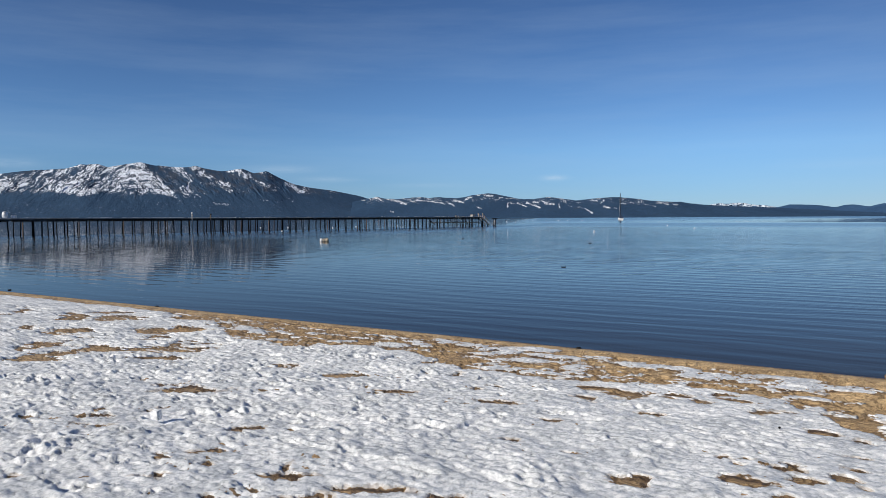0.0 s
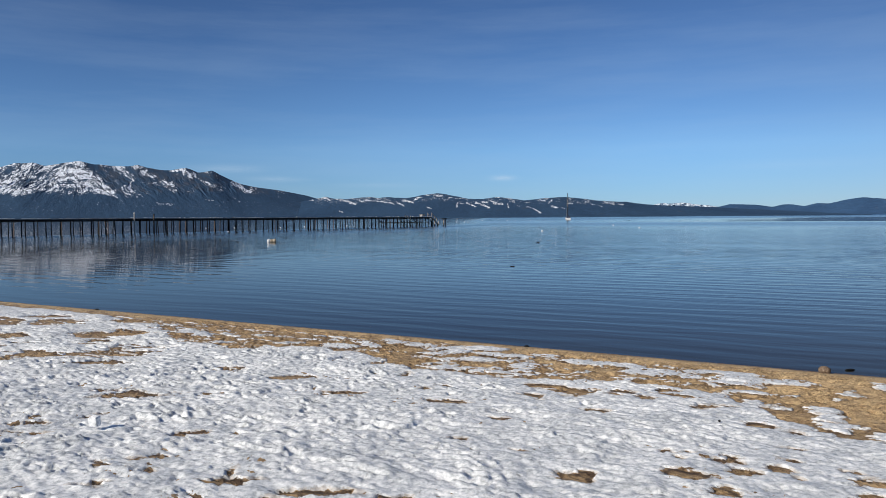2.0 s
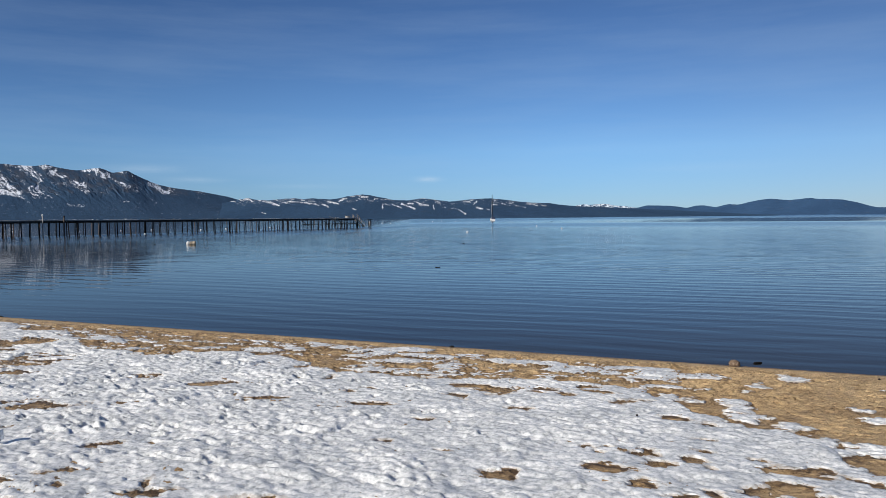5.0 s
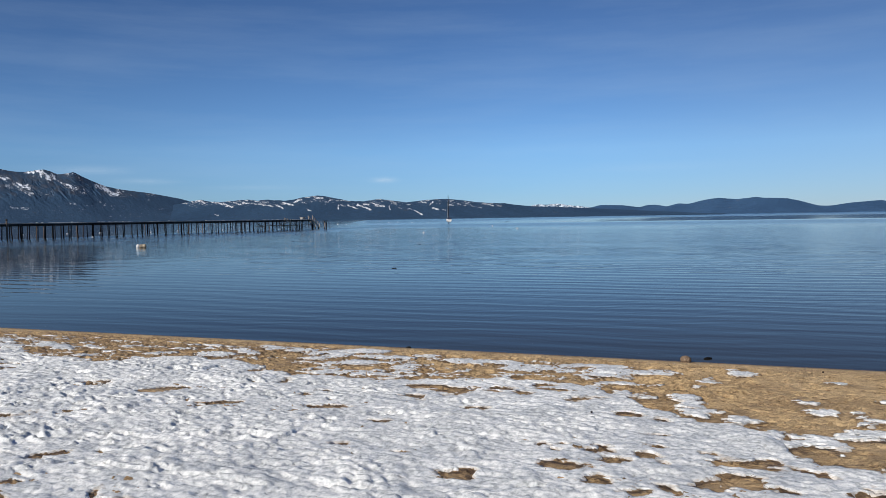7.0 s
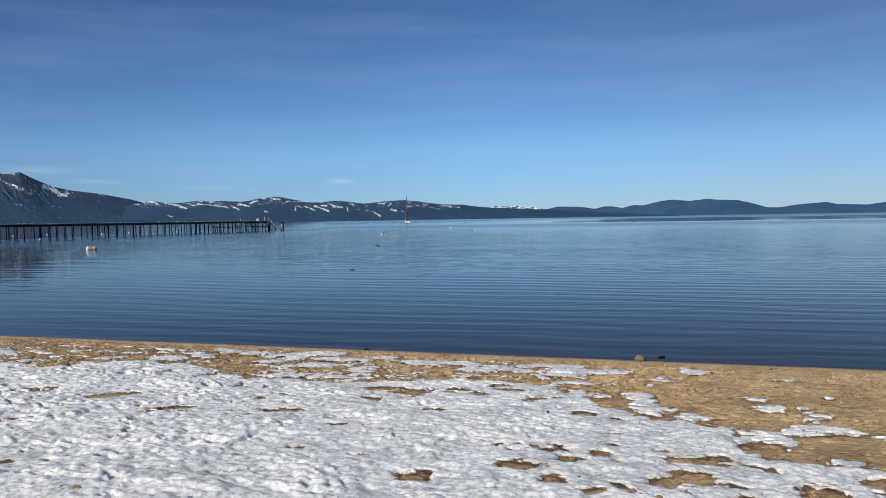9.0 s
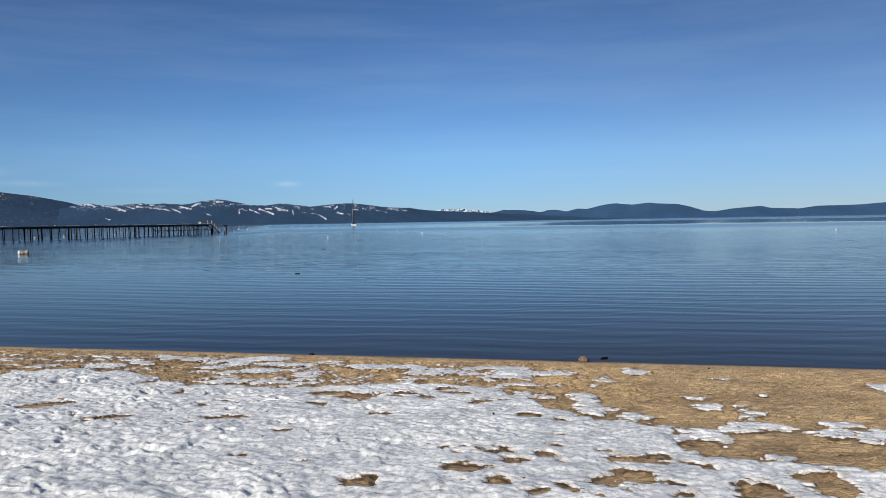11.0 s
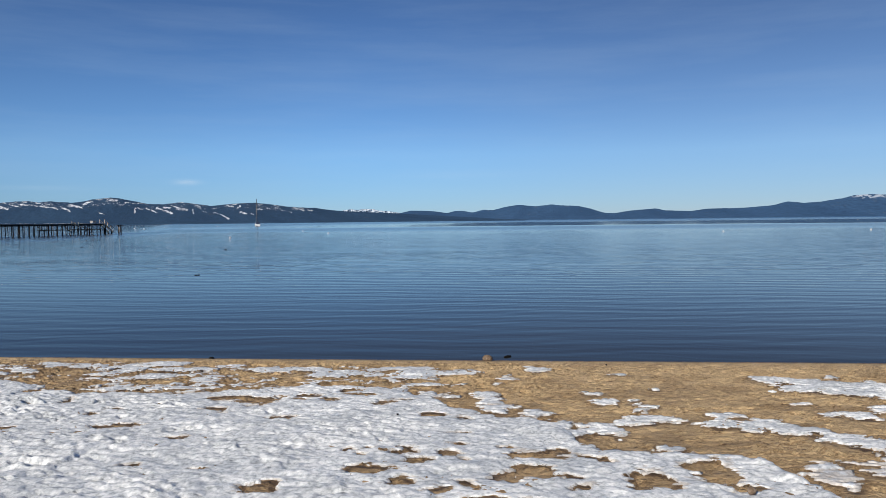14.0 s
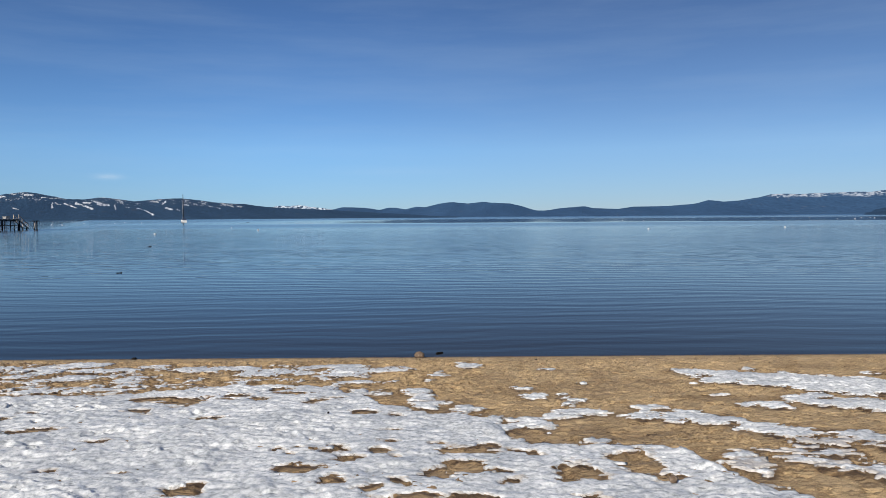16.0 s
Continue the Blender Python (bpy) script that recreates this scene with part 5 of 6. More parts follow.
# meltwater keeps the sand damp and brown around the snow
total = np.pad(snowy, ((1, 0), (1, 0))).cumsum(0).cumsum(1)
reach_u, reach_v = 16, 13
j0, j1 = np.clip(np.arange(U.shape[0]) - reach_v, 0, None), np.clip(np.arange(U.shape[0]) + reach_v, None, U.shape[0])
i0, i1 = np.clip(np.arange(U.shape[1]) - reach_u, 0, None), np.clip(np.arange(U.shape[1]) + reach_u, None, U.shape[1])
share = (total[np.ix_(j1, i1)] - total[np.ix_(j0, i1)] - total[np.ix_(j1, i0)] + total[np.ix_(j0, i0)]) / ((j1 - j0)[:, None] * (i1 - i0)[None, :])
wet = np.maximum(wet, smooth(0.08, 0.6, share + 0.3 * (fbm(U * 4, V * 7, 144, 4, 0.6) - 0.5)) * (0.38 + 0.16 * smooth(1.0, -1.5, U)))
wet = np.where(V < 0, 1.0, wet)
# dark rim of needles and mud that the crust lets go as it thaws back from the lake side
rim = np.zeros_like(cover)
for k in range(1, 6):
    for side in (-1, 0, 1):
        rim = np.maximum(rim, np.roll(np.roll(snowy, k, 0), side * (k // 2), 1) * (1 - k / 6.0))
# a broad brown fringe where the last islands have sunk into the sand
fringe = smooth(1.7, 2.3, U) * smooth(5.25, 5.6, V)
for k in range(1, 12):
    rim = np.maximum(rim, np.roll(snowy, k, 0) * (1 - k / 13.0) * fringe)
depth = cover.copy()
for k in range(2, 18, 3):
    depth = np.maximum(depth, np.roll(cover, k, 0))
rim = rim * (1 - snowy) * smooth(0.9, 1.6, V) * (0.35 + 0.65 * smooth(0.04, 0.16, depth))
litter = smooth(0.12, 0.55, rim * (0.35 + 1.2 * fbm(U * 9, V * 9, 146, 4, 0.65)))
X, Y = to_xy(U, V)
me = grid_mesh("ground", X, Y, sand_z)
if me.polygons[0].normal.z < 0:
    me.flip_normals()
at = me.attributes.new("wet", "FLOAT", "POINT")
at.data.foreach_set("value", wet.reshape(-1).astype(np.float32))
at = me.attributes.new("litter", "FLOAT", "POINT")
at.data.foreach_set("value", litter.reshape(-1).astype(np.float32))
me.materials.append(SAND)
tagged(new("ground", me), "tan sand beach, scuffed and damp, running down to the water", "beach", kind="structure")

# snow: a thin trodden crust that ends in low broken lips
thick = 0.005 + 0.024 * smooth(0.0, 0.5, cover) + 0.008 * fbm(U * 2, V * 2, 151, 3)
lip = smooth(-0.004, 0.016, cover)
warp_u, warp_v = fbm(U * 6, V * 6, 152, 3) * 2.2, fbm(U * 6, V * 6, 154, 3) * 2.2
tread = (cells(U * 13 + warp_u, V * 15 + warp_v, 153) - 0.6) * 0.020 + (cells(U * 6.5 + warp_u, V * 8 + warp_v, 159) - 0.6) * 0.012 + (cells(U * 19 + warp_u * 2, V * 22 + warp_v * 2, 157) - 0.6) * 0.007 + (fbm(U * 2.6, V * 3.2, 155, 3) - 0.5) * 0.025
dents = stamps(U, V, 5000, 0.042, 0.022, 17, ((-13, 5.5), (0.6, 12.6)), 0.45) + stamps(U, V, 1300, 0.085, 0.026, 19, ((-14, 5.5), (0.8, 12.6)), 0.45)
# far more trodden on one side
dents = dents * (0.40 + 0.60 * smooth(-1.0, -5.0, U))
tread = (tread + (cells(U * 29 + warp_u * 2, V * 33 + warp_v * 2, 158) - 0.6) * 0.006) * (1.05 - 0.15 * smooth(-4.5, -2.0, U) + 0.2 * smooth(0.5, 2.0, U))
body = smooth(0.0, 0.22, cover)
snow_z = beach(V) + lump * calm * 0.8 - 0.03 * (1 - lip) + lip * (thick + (tread + dents) * (0.25 + 0.75 * body) + 0.004)
snow_z = np.where(cover < -0.02, beach(V) - 0.06, np.maximum(snow_z, beach(V) + lump * calm * 0.8 - 0.05))
keep = cover > -0.012
me = grid_mesh("snow", X, Y, snow_z, keep)
if me.polygons[len(me.polygons) // 2].normal.z < 0:
    me.flip_normals()
dirt = np.clip(0.75 * smooth(0.05, 0.0, cover) + 0.5 * smooth(0.62, 0.8, fbm(U * 3, V * 3, 161, 4)) * 0.5, 0, 1)
sunk = fringe * smooth(7.4, 6.4, V)
dirt = np.clip(dirt + sunk * (0.85 * smooth(0.11, 0.0, cover) * fbm(U * 8, V * 12, 163, 4, 0.65) * 1.6 + 0.75 * smooth(0.50, 0.66, fbm(U * 6, V * 11, 165, 4, 0.65))), 0, 1)
vals = dirt.reshape(-1)
k = keep
cell = k[:-1, :-1] | k[1:, :-1] | k[:-1, 1:] | k[1:, 1:]
used = np.zeros(U.shape, bool)
used[:-1, :-1] |= cell
used[1:, :-1] |= cell
used[:-1, 1:] |= cell
used[1:, 1:] |= cell
at = me.attributes.new("dirt", "FLOAT", "POINT")
at.data.foreach_set("value", vals[used.reshape(-1)].astype(np.float32))
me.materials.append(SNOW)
tagged(new("snow", me), "trodden old snow crust, patchy, thawing off the sand", "snow", kind="stuff")

# pine needles and rootlets caught under the thawing lips
def needle_litter():
    rnd = np.random.RandomState(77)
    ok = np.argwhere((near_snow > 0.35) & (cover < -0.004) & (V > 3.6) & (V < 8.6) & (U > -6) & (U < 5))
    spots = ok[rnd.choice(len(ok), min(len(ok), 5200), replace=False)]
    verts, faces = [], []
    for j, i in spots:
        if vnoise(np.array([U[j, i] * 2.2]), np.array([V[j, i] * 2.2]), 171)[0] < 0.5:
            continue
        x, y, z = X[j, i] + rnd.uniform(-0.01, 0.01), Y[j, i] + rnd.uniform(-0.01, 0.01), sand_z[j, i] - 0.002
        a, rise, size = rnd.uniform(0, 2 * math.pi), rnd.uniform(0.05, 0.6), rnd.uniform(0.018, 0.045)
        d = np.array((math.cos(a) * math.cos(rise), math.sin(a) * math.cos(rise), math.sin(rise))) * size
        w = np.array((-math.sin(a), math.cos(a), 0)) * 0.0011
        o = np.array((x, y, z))
        k = len(verts)
        verts += [tuple(o - w), tuple(o + w), tuple(o + d), tuple(o + d * 0.5 + np.array((0, 0, 0.0022)))]
        faces += [(k, k + 1, k + 2), (k, k + 3, k + 2), (k + 1, k + 2, k + 3)]
    nm = bpy.data.meshes.new("needle_litter")
    nm.from_pydata(verts, [], faces)
    nm.materials.append(NEEDLES)
    tagged(new("needle_litter", nm), "brown pine needles and rootlets under the thawing snow lips", "pine needles", kind="stuff")


needle_litter()


# ---- the pier ----
PIER_ROOT, PIER_WAY = Vector((-65.6, 66.5, 0)), Vector((0.647, 0.762, 0)).normalized()
PIER_SIDE = Vector((-PIER_WAY.y, PIER_WAY.x, 0))  # away from the camera
PIER_TURN = Matrix.Rotation(math.atan2(PIER_WAY.y, PIER_WAY.x), 4, "Z")
DECK = 2.2


def on_pier(s, w, z):
    return PIER_ROOT + PIER_WAY * s + PIER_SIDE * w + Vector((0, 0, z))


def pier():
    rnd = random.Random(5)
    root = tagged(new("pier"), "long dark timber pier on closely set piles over the lake", "pier")
    # boards of the walkway in lengths, with a low kerb on each side
    s = 0.0
    while s < 132:
        e = min(132, s + 4.8)
        bm = bmesh.new()
        m = (s + e) / 2
        p = on_pier(m, 1.1, DECK - 0.03)
        box(bm, *p, e - s - 0.02, 2.5, 0.07, PIER_TURN)
        part("deck_section", bm, PLANK, root)
        for w in (-0.12, 2.32):
            bm = bmesh.new()
            box(bm, *on_pier(m, w, DECK + 0.038 + rnd.uniform(-0.012, 0.012)), e - s - 0.05, 0.12, 0.07, PIER_TURN, 0.01)
            part("kerb", bm, PLANK, root)
        for w in (0.02, 2.18):
            bm = bmesh.new()
            box(bm, *on_pier(m, w, DECK - 0.135), e - s, 0.14, 0.14, PIER_TURN)
            part("stringer", bm, TIMBER, root)
        s = e
    # bents: a cap beam over two piles
    s = 0.6
    while s < 131:
        lean = rnd.gauss(0, 0.05)
        for w, mat in ((0.1, PILE), (2.1, PALE_PILE if rnd.random() < 0.25 else PILE)):
            r = rnd.uniform(0.066, 0.10)
            bm = bmesh.new()
            ds = rnd.uniform(-0.15, 0.15)
            pole(bm, on_pier(s + ds + lean * rnd.uniform(0, 3), w + rnd.uniform(-0.1, 0.1), -1.2), on_pier(s + ds, w, DECK - 0.30), r, r * 0.86, 9, 0.02, 3)
            part("pile", bm, mat, root)
            if rnd.random() < 0.08:
                bm = bmesh.new()
                pole(bm, on_pier(s + 0.36, w + 0.1, -1.2), on_pier(s + 0.3, w, DECK - 0.30), r * 0.9, r * 0.8, 9, 0.02, 3)
                part("pile", bm, mat, root)
        bm = bmesh.new()
        box(bm, *on_pier(s, 1.1, DECK - 0.28), 0.22, 2.6, 0.14, PIER_TURN, 0.01)
        part("cap_beam", bm, TIMBER, root)
        s += rnd.choice((1.15, 1.3, 1.45, 1.6, 1.8)) * (0.85 if s > 110 else 1.0)
    # slanting braces and a low walkway near the head
    for a, b in ((112.0, 114.2), (119.5, 121.2), (125.0, 126.4)):
        bm = bmesh.new()
        pole(bm, on_pier(a, 0.0, 1.75), on_pier(b, 0.0, 0.75), 0.07, 0.07, 6)
        part("brace", bm, TIMBER, root)
    for s in range(112, 132, 4):
        bm = bmesh.new()
        box(bm, *on_pier(s + 2, -0.05, 1.05), 3.9, 0.10, 0.16, PIER_TURN)
        part("low_rail", bm, PALE_PILE, root)
    # stair at the head, going down to the water
    for w in (-0.15, 0.95):
        bm = bmesh.new()
        a, b = on_pier(132.0, w, DECK + 0.05), on_pier(135.0, w, 0.30)
        d = b - a
        turn = PIER_TURN @ Matrix.Rotation(math.atan2(-d.z, Vector((d.x, d.y)).length), 4, "Y")
        box(bm, *((a + b) / 2), d.length, 0.08, 0.26, turn, 0.01)
        part("stair_stringer", bm, NEW_WOOD, root, "pale tan stair stringer")
        bm = bmesh.new()
        up = Vector((0, 0, 0.85))
        box(bm, *((a + b) / 2 + up), d.length, 0.07, 0.12, turn, 0.01)
        part("handrail", bm, NEW_WOOD, root, "pale tan handrail")
        for f in (0.03, 0.35, 0.66, 0.97):
            bm = bmesh.new()
            o = a.lerp(b, f)
            box(bm, o.x, o.y, o.z + 0.45, 0.09, 0.09, 0.95, PIER_TURN, 0.008)
            part("rail_post", bm, NEW_WOOD, root)
    for k in range(9):
        bm = bmesh.new()
        o = on_pier(132.1, 0.4, DECK).lerp(on_pier(134.9, 0.4, 0.40), k / 8)
        box(bm, *o, 0.28, 1.05, 0.05, PIER_TURN)
        part("tread", bm, PLANK, root)
    for s, w in ((132.3, -0.1), (133.4, 0.9), (134.5, -0.1), (134.9, 1.0)):
        bm = bmesh.new()
        top = DECK - 0.15 - max(0.0, s - 132.0) * 0.58
        pole(bm, on_pier(s, w, -1.2), on_pier(s, w, top), 0.13, 0.12, 9)
        part("pile", bm, PILE, root)
    # a second, shorter ramp rail where the deck steps
    for z0, z1, z2 in ((DECK + 0.45, DECK - 0.35, 0.10), (DECK + 0.15, DECK - 0.70, 0.10)):
        bm = bmesh.new()
        a, b = on_pier(121.4, -0.2, z0), on_pier(123.6, -0.2, z1)
        d = b - a
        turn = PIER_TURN @ Matrix.Rotation(math.atan2(-d.z, Vector((d.x, d.y)).length), 4, "Y")
        box(bm, *((a + b) / 2), d.length, 0.07, z2, turn)
        part("ramp_rail", bm, NEW_WOOD, root, "pale ramp rail")
    for s in (121.5, 122.5, 123.5):
        bm = bmesh.new()
        box(bm, *on_pier(s, -0.2, DECK + 0.05), 0.09, 0.09, 0.45, PIER_TURN)
        part("rail_post", bm, NEW_WOOD, root)
    # upright stubs and cleats along the edge
    for k in range(26):
        s = rnd.uniform(62, 130)
        bm = bmesh.new()
        h = rnd.uniform(0.05, 0.12)
        box(bm, *on_pier(s, 2.3, DECK + 0.1 + h / 2), 0.22, 0.16, h, PIER_TURN, 0.02)
        part("cleat_block", bm, PLANK if k % 2 else WHITE_PAINT, root)
    return root


pier()


def deck_box():
    root = tagged(new("deck_box"), "grey wooden storage box standing on the pier head", "storage box")
    bm = bmesh.new()
    box(bm, *on_pier(129.9, 1.0, DECK + 0.29), 1.1, 0.7, 0.52, PIER_TURN, 0.02)
    part("body", bm, PLANK, root)
    bm = bmesh.new()
    box(bm, *on_pier(129.9, 1.0, DECK + 0.58), 1.2, 0.8, 0.06, PIER_TURN, 0.015)
    part("lid", bm, PLANK, root)


def mooring_dolphin():
    root = tagged(new("mooring_post"), "pair of dark capped posts standing off the pier head", "mooring post")
    for s, mat in ((137.5, PILE), (138.35, PILE)):
        bm = bmesh.new()
        pole(bm, on_pier(s, 0.2, -1.2), on_pier(s, 0.2, DECK - 0.42), 0.14, 0.12, 10, 0.01, 3)
        part("post", bm, mat, root)
    bm = bmesh.new()
    box(bm, *on_pier(137.95, 0.2, DECK - 0.34), 1.9, 0.3, 0.17, PIER_TURN, 0.02)
    part("cap_beam", bm, TIMBER, root)
    bm = bmesh.new()
    pole(bm, on_pier(137.45, 0.0, 0.35), on_pier(137.45, 0.0, 1.5), 0.12, 0.12, 10)
    part("fender", bm, PLANK, root, "pale fender")


def marker_post(s, w, top, r, mat, label, cap):
    root = tagged(new("marker_post"), label, "post")
    bm = bmesh.new()
    pole(bm, on_pier(s, w, -1.2), on_pier(s, w, top), r, r * 0.9, 10, 0.01, 3)
    part("shaft", bm, mat, root)
    bm = bmesh.new()
    lathe(bm, [(r * 0.9, 0), (r * 1.25, 0.02), (r * 1.25, 0.14), (r * 0.5, 0.24)], 12, on_pier(s, w, top))
    part("cap", bm, cap, root)


def wrapped_boat():
    """A small boat laid up on the pier under white shrink wrap."""
    root = tagged(new("wrapped_boat"), "small boat laid up on the pier under white shrink wrap", "boat")
    base = on_pier(27.6, 1.2, DECK + 0.02)
    sections = [(-2.4, 0.55, 0.75), (-1.6, 0.85, 1.15), (-0.6, 0.95, 1.45), (0.4, 0.9, 1.35), (1.3, 0.65, 1.05), (2.1, 0.18, 0.7)]
    bm = bmesh.new()
    rings = []
    for y, w, h in sections:
        pts = [(-w * 0.5, 0.2), (-w, 0.55), (-w * 0.96, h * 0.7), (0, h), (w * 0.96, h * 0.7), (w, 0.55), (w * 0.5, 0.2)]
        rings.append([bm.verts.new(base + PIER_WAY * y + PIER_SIDE * a + Vector((0, 0, z))) for a, z in pts])
    for p, q in zip(rings, rings[1:]):
        for j in range(len(p)):
            bm.faces.new((p[j], p[(j + 1) % len(p)], q[(j + 1) % len(p)], q[j]))
    bm.faces.new(rings[0])
    bm.faces.new(list(reversed(rings[-1])))
    bmesh.ops.recalc_face_normals(bm, faces=bm.faces)
    part("wrap", bm, WRAP, root)
    for y in (-1.4, 0.9):
        bm = bmesh.new()
        box(bm, *(base + PIER_WAY * y + Vector((0, 0, 0.12))), 0.2, 1.3, 0.24, PIER_TURN)
        part("cradle", bm, TIMBER, root)


def dock_drum(s, w, size):
    root = tagged(new("wrapped_drum"), "white wrapped drum standing on the pier", "drum", "wrapped drums on the pier")
    bm = bmesh.new()
    lathe(bm, [(0.25, 0), (0.34, 0.06), (0.36, 0.4), (0.33, 0.62)], 14)
    part("drum", bm, WRAP, root)
    bm = bmesh.new()
    lathe(bm, [(0.33, 0.62), (0.30, 0.70), (0.15, 0.76)], 14)
    part("cover", bm, WRAP, root)
    root.matrix_basis = Matrix.Translation(on_pier(s, w, DECK + 0.005)) @ Matrix.Diagonal((0.9, 0.9, size, 1))


def pier_snow():
    """Old snow left along the kerb."""
    rnd = random.Random(8)
    bm = bmesh.new()
    s = 14.0
    while s < 128:
        n = rnd.randint(8, 40)
        rows = []
        for k in range(n + 1):
            h = 0.015 + 0.055 * noise.noise(Vector((s * 1.3, 0, 2.0))) ** 2 * 4 + 0.02 * rnd.random()
            h = max(0.012, min(0.09, h)) * (1 if 0 < k < n else 0.2)
            rows.append([bm.verts.new(on_pier(s, w, DECK + 0.085 + z)) for w, z in ((-0.17, -0.012), (-0.15, h * 0.7), (-0.12, h), (-0.08, h * 0.7), (-0.07, -0.012))])
            s += 0.25
        for p, q in zip(rows, rows[1:]):
            for j in range(4):
                bm.faces.new((p[j], p[j + 1], q[j + 1], q[j])).smooth = True
        s += rnd.uniform(0.1, 1.2) if s < 60 else rnd.uniform(0.4, 4.0)
    bmesh.ops.recalc_face_normals(bm, faces=bm.faces)
    tagged(part("kerb_snow", bm, SNOW), "thin line of old snow along the pier's kerb", "snow", kind="stuff")


pier_snow()
deck_box()
mooring_dolphin()
marker_post(55.4, -0.35, 2.85, 0.085, PLANK, "tall pale marker post beside the pier with a white cap", WHITE_PAINT)
marker_post(58.6, -0.3, 2.65, 0.11, PALE_PILE, "tall reddish-brown mooring pile beside the pier", TIMBER)
wrapped_boat()
dock_drum(30.5, 0.6, 1.15)
dock_drum(31.5, 0.6, 0.62)


# ---- on the water ----
def sailboat(x, y, heading):
    root = tagged(new("sailing_yacht"), "white sailing yacht at anchor with a bare tall mast", "sailboat")
    L, Bm, F = 10.0, 3.0, 1.15
    bm = bmesh.new()
    rings = []
    for k in range(13):
        f = k / 12
        w = Bm / 2 * (math.sin(math.pi * min(1, (f * 0.86 + 0.14))) ** 0.62 if f < 1 else 0.03)
        w = max(w, 0.03) if f > 0 else Bm * 0.34
        sheer = F + 0.25 * (2 * f - 0.8) ** 2
        keel = -0.45 * math.sin(math.pi * (0.1 + 0.85 * f))
        yy = -L / 2 + L * f
        pts = [(w, sheer), (w * 0.96, sheer * 0.5), (w * 0.75, 0.02), (0, keel), (-w * 0.75, 0.02), (-w * 0.96, sheer * 0.5), (-w, sheer)]
        rings.append([bm.verts.new((a, yy, z)) for a, z in pts])
    for p, q in zip(rings, rings[1:]):
        for j in range(6):
            bm.faces.new((p[j], p[j + 1], q[j + 1], q[j])).smooth = True
        bm.faces.new((p[6], p[0], q[0], q[6]))
    bm.faces.new(rings[0])
    bm.faces.new(list(reversed(rings[-1])))
    bmesh.ops.recalc_face_normals(bm, faces=bm.faces)
    hull = part("hull", bm, GELCOAT, root)
    bm = bmesh.new()
    box(bm, 0, 0.4, F + 0.32, 2.0, 4.6, 0.6, None, 0.15)
    cabin = part("cabin", bm, GELCOAT, root)
    for x0 in (-1.005, 1.005):
        for y0 in (-0.9, 0.4, 1.7):
            bm = bmesh.new()
            box(bm, x0, y0, F + 0.38, 0.02, 0.8, 0.2, None, 0.005)
            part("cabin_window", bm, WINDOW, cabin)
    bm = bmesh.new()
    box(bm, 0, -2.5, F + 0.72, 2.2, 1.6, 1.0, None, 0.3)
    part("spray_hood", bm, CANVAS, root, "dark canvas spray hood")
    bm = bmesh.new()
    pole(bm, (0, 0.9, F + 0.5), (0, 0.9, 16.2), 0.22, 0.16, 8)
    part("mast", bm, ALLOY, root)
    bm = bmesh.new()
    pole(bm, (0, 0.8, F + 1.6), (0, -3.8, F + 1.75), 0.09, 0.09, 8)
    part("boom", bm, ALLOY, root)
    bm = bmesh.new()
    pole(bm, (0, 0.6, F + 1.85), (0, -3.6, F + 1.95), 0.26, 0.14, 8, 0.04, 5)
    part("sail_cover", bm, CANVAS, root, "dark furled sail cover")
    for z in (7.0, 11.2):
        bm = bmesh.new()
        pole(bm, (-0.9, 0.9, z), (0.9, 0.9, z), 0.04, 0.04, 6)
        part("spreader", bm, ALLOY, root)
    for a, b in (((0, 5.4, F + 0.3), (0, 0.95, 15.8)), ((0, -5.4, F + 0.2), (0, 0.85, 16.0)), ((1.6, 0.7, F), (0.06, 0.9, 15.0)), ((-1.6, 0.7, F), (-0.06, 0.9, 15.0))):
        bm = bmesh.new()
        pole(bm, a, b, 0.025, 0.025, 5)
        part("stay", bm, ALLOY, root)
    bm = bmesh.new()
    pole(bm, (0, 5.35, F + 0.5), (0, 1.1, 14.6), 0.07, 0.05, 6)
    part("furled_jib", bm, GELCOAT, root)
    root.matrix_basis = pose(x, y, 0, 0, 0, heading)


sailboat(133.7, 426.9, -9)


def round_buoy(x, y, r, label):
    root = tagged(new("mooring_buoy"), label, "buoy", "mooring buoys on the lake")
    bm = bmesh.new()
    lathe(bm, [(r * math.sin(a), r * (0.45 - math.cos(a))) for a in [math.pi * k / 10 for k in range(1, 10)]], 16)
    part("ball", bm, WHITE_PAINT, root)
    bm = bmesh.new()
    lathe(bm, [(r * 1.0, r * 0.36), (r * 1.03, r * 0.40), (r * 1.03, r * 0.54), (r * 1.0, r * 0.58)], 16)
    part("band", bm, BLUE, root, "blue band")
    bm = bmesh.new()
    pole(bm, (0, 0, r * 1.35), (0, 0, r * 1.75), r * 0.12, r * 0.12, 8)
    part("eye", bm, ALLOY, root)
    root.matrix_basis = pose(x, y, 0, random.uniform(-8, 8), random.uniform(-8, 8), random.uniform(0, 360))
    return root


near_buoy = round_buoy(27.6, 100.0, 0.14, "white ball mooring buoy with a blue band on calm water")
for x, y in ((50.6, 120.7), (91.8, 70.0), (114.7, 60.9), (-17.9, 117.0), (59.6, 156.8), (248.5, 192.2), (264.5, 216.2)):
    copy_thing(near_buoy, pose(x, y, 0, random.uniform(-8, 8), random.uniform(-8, 8), random.uniform(0, 360)))
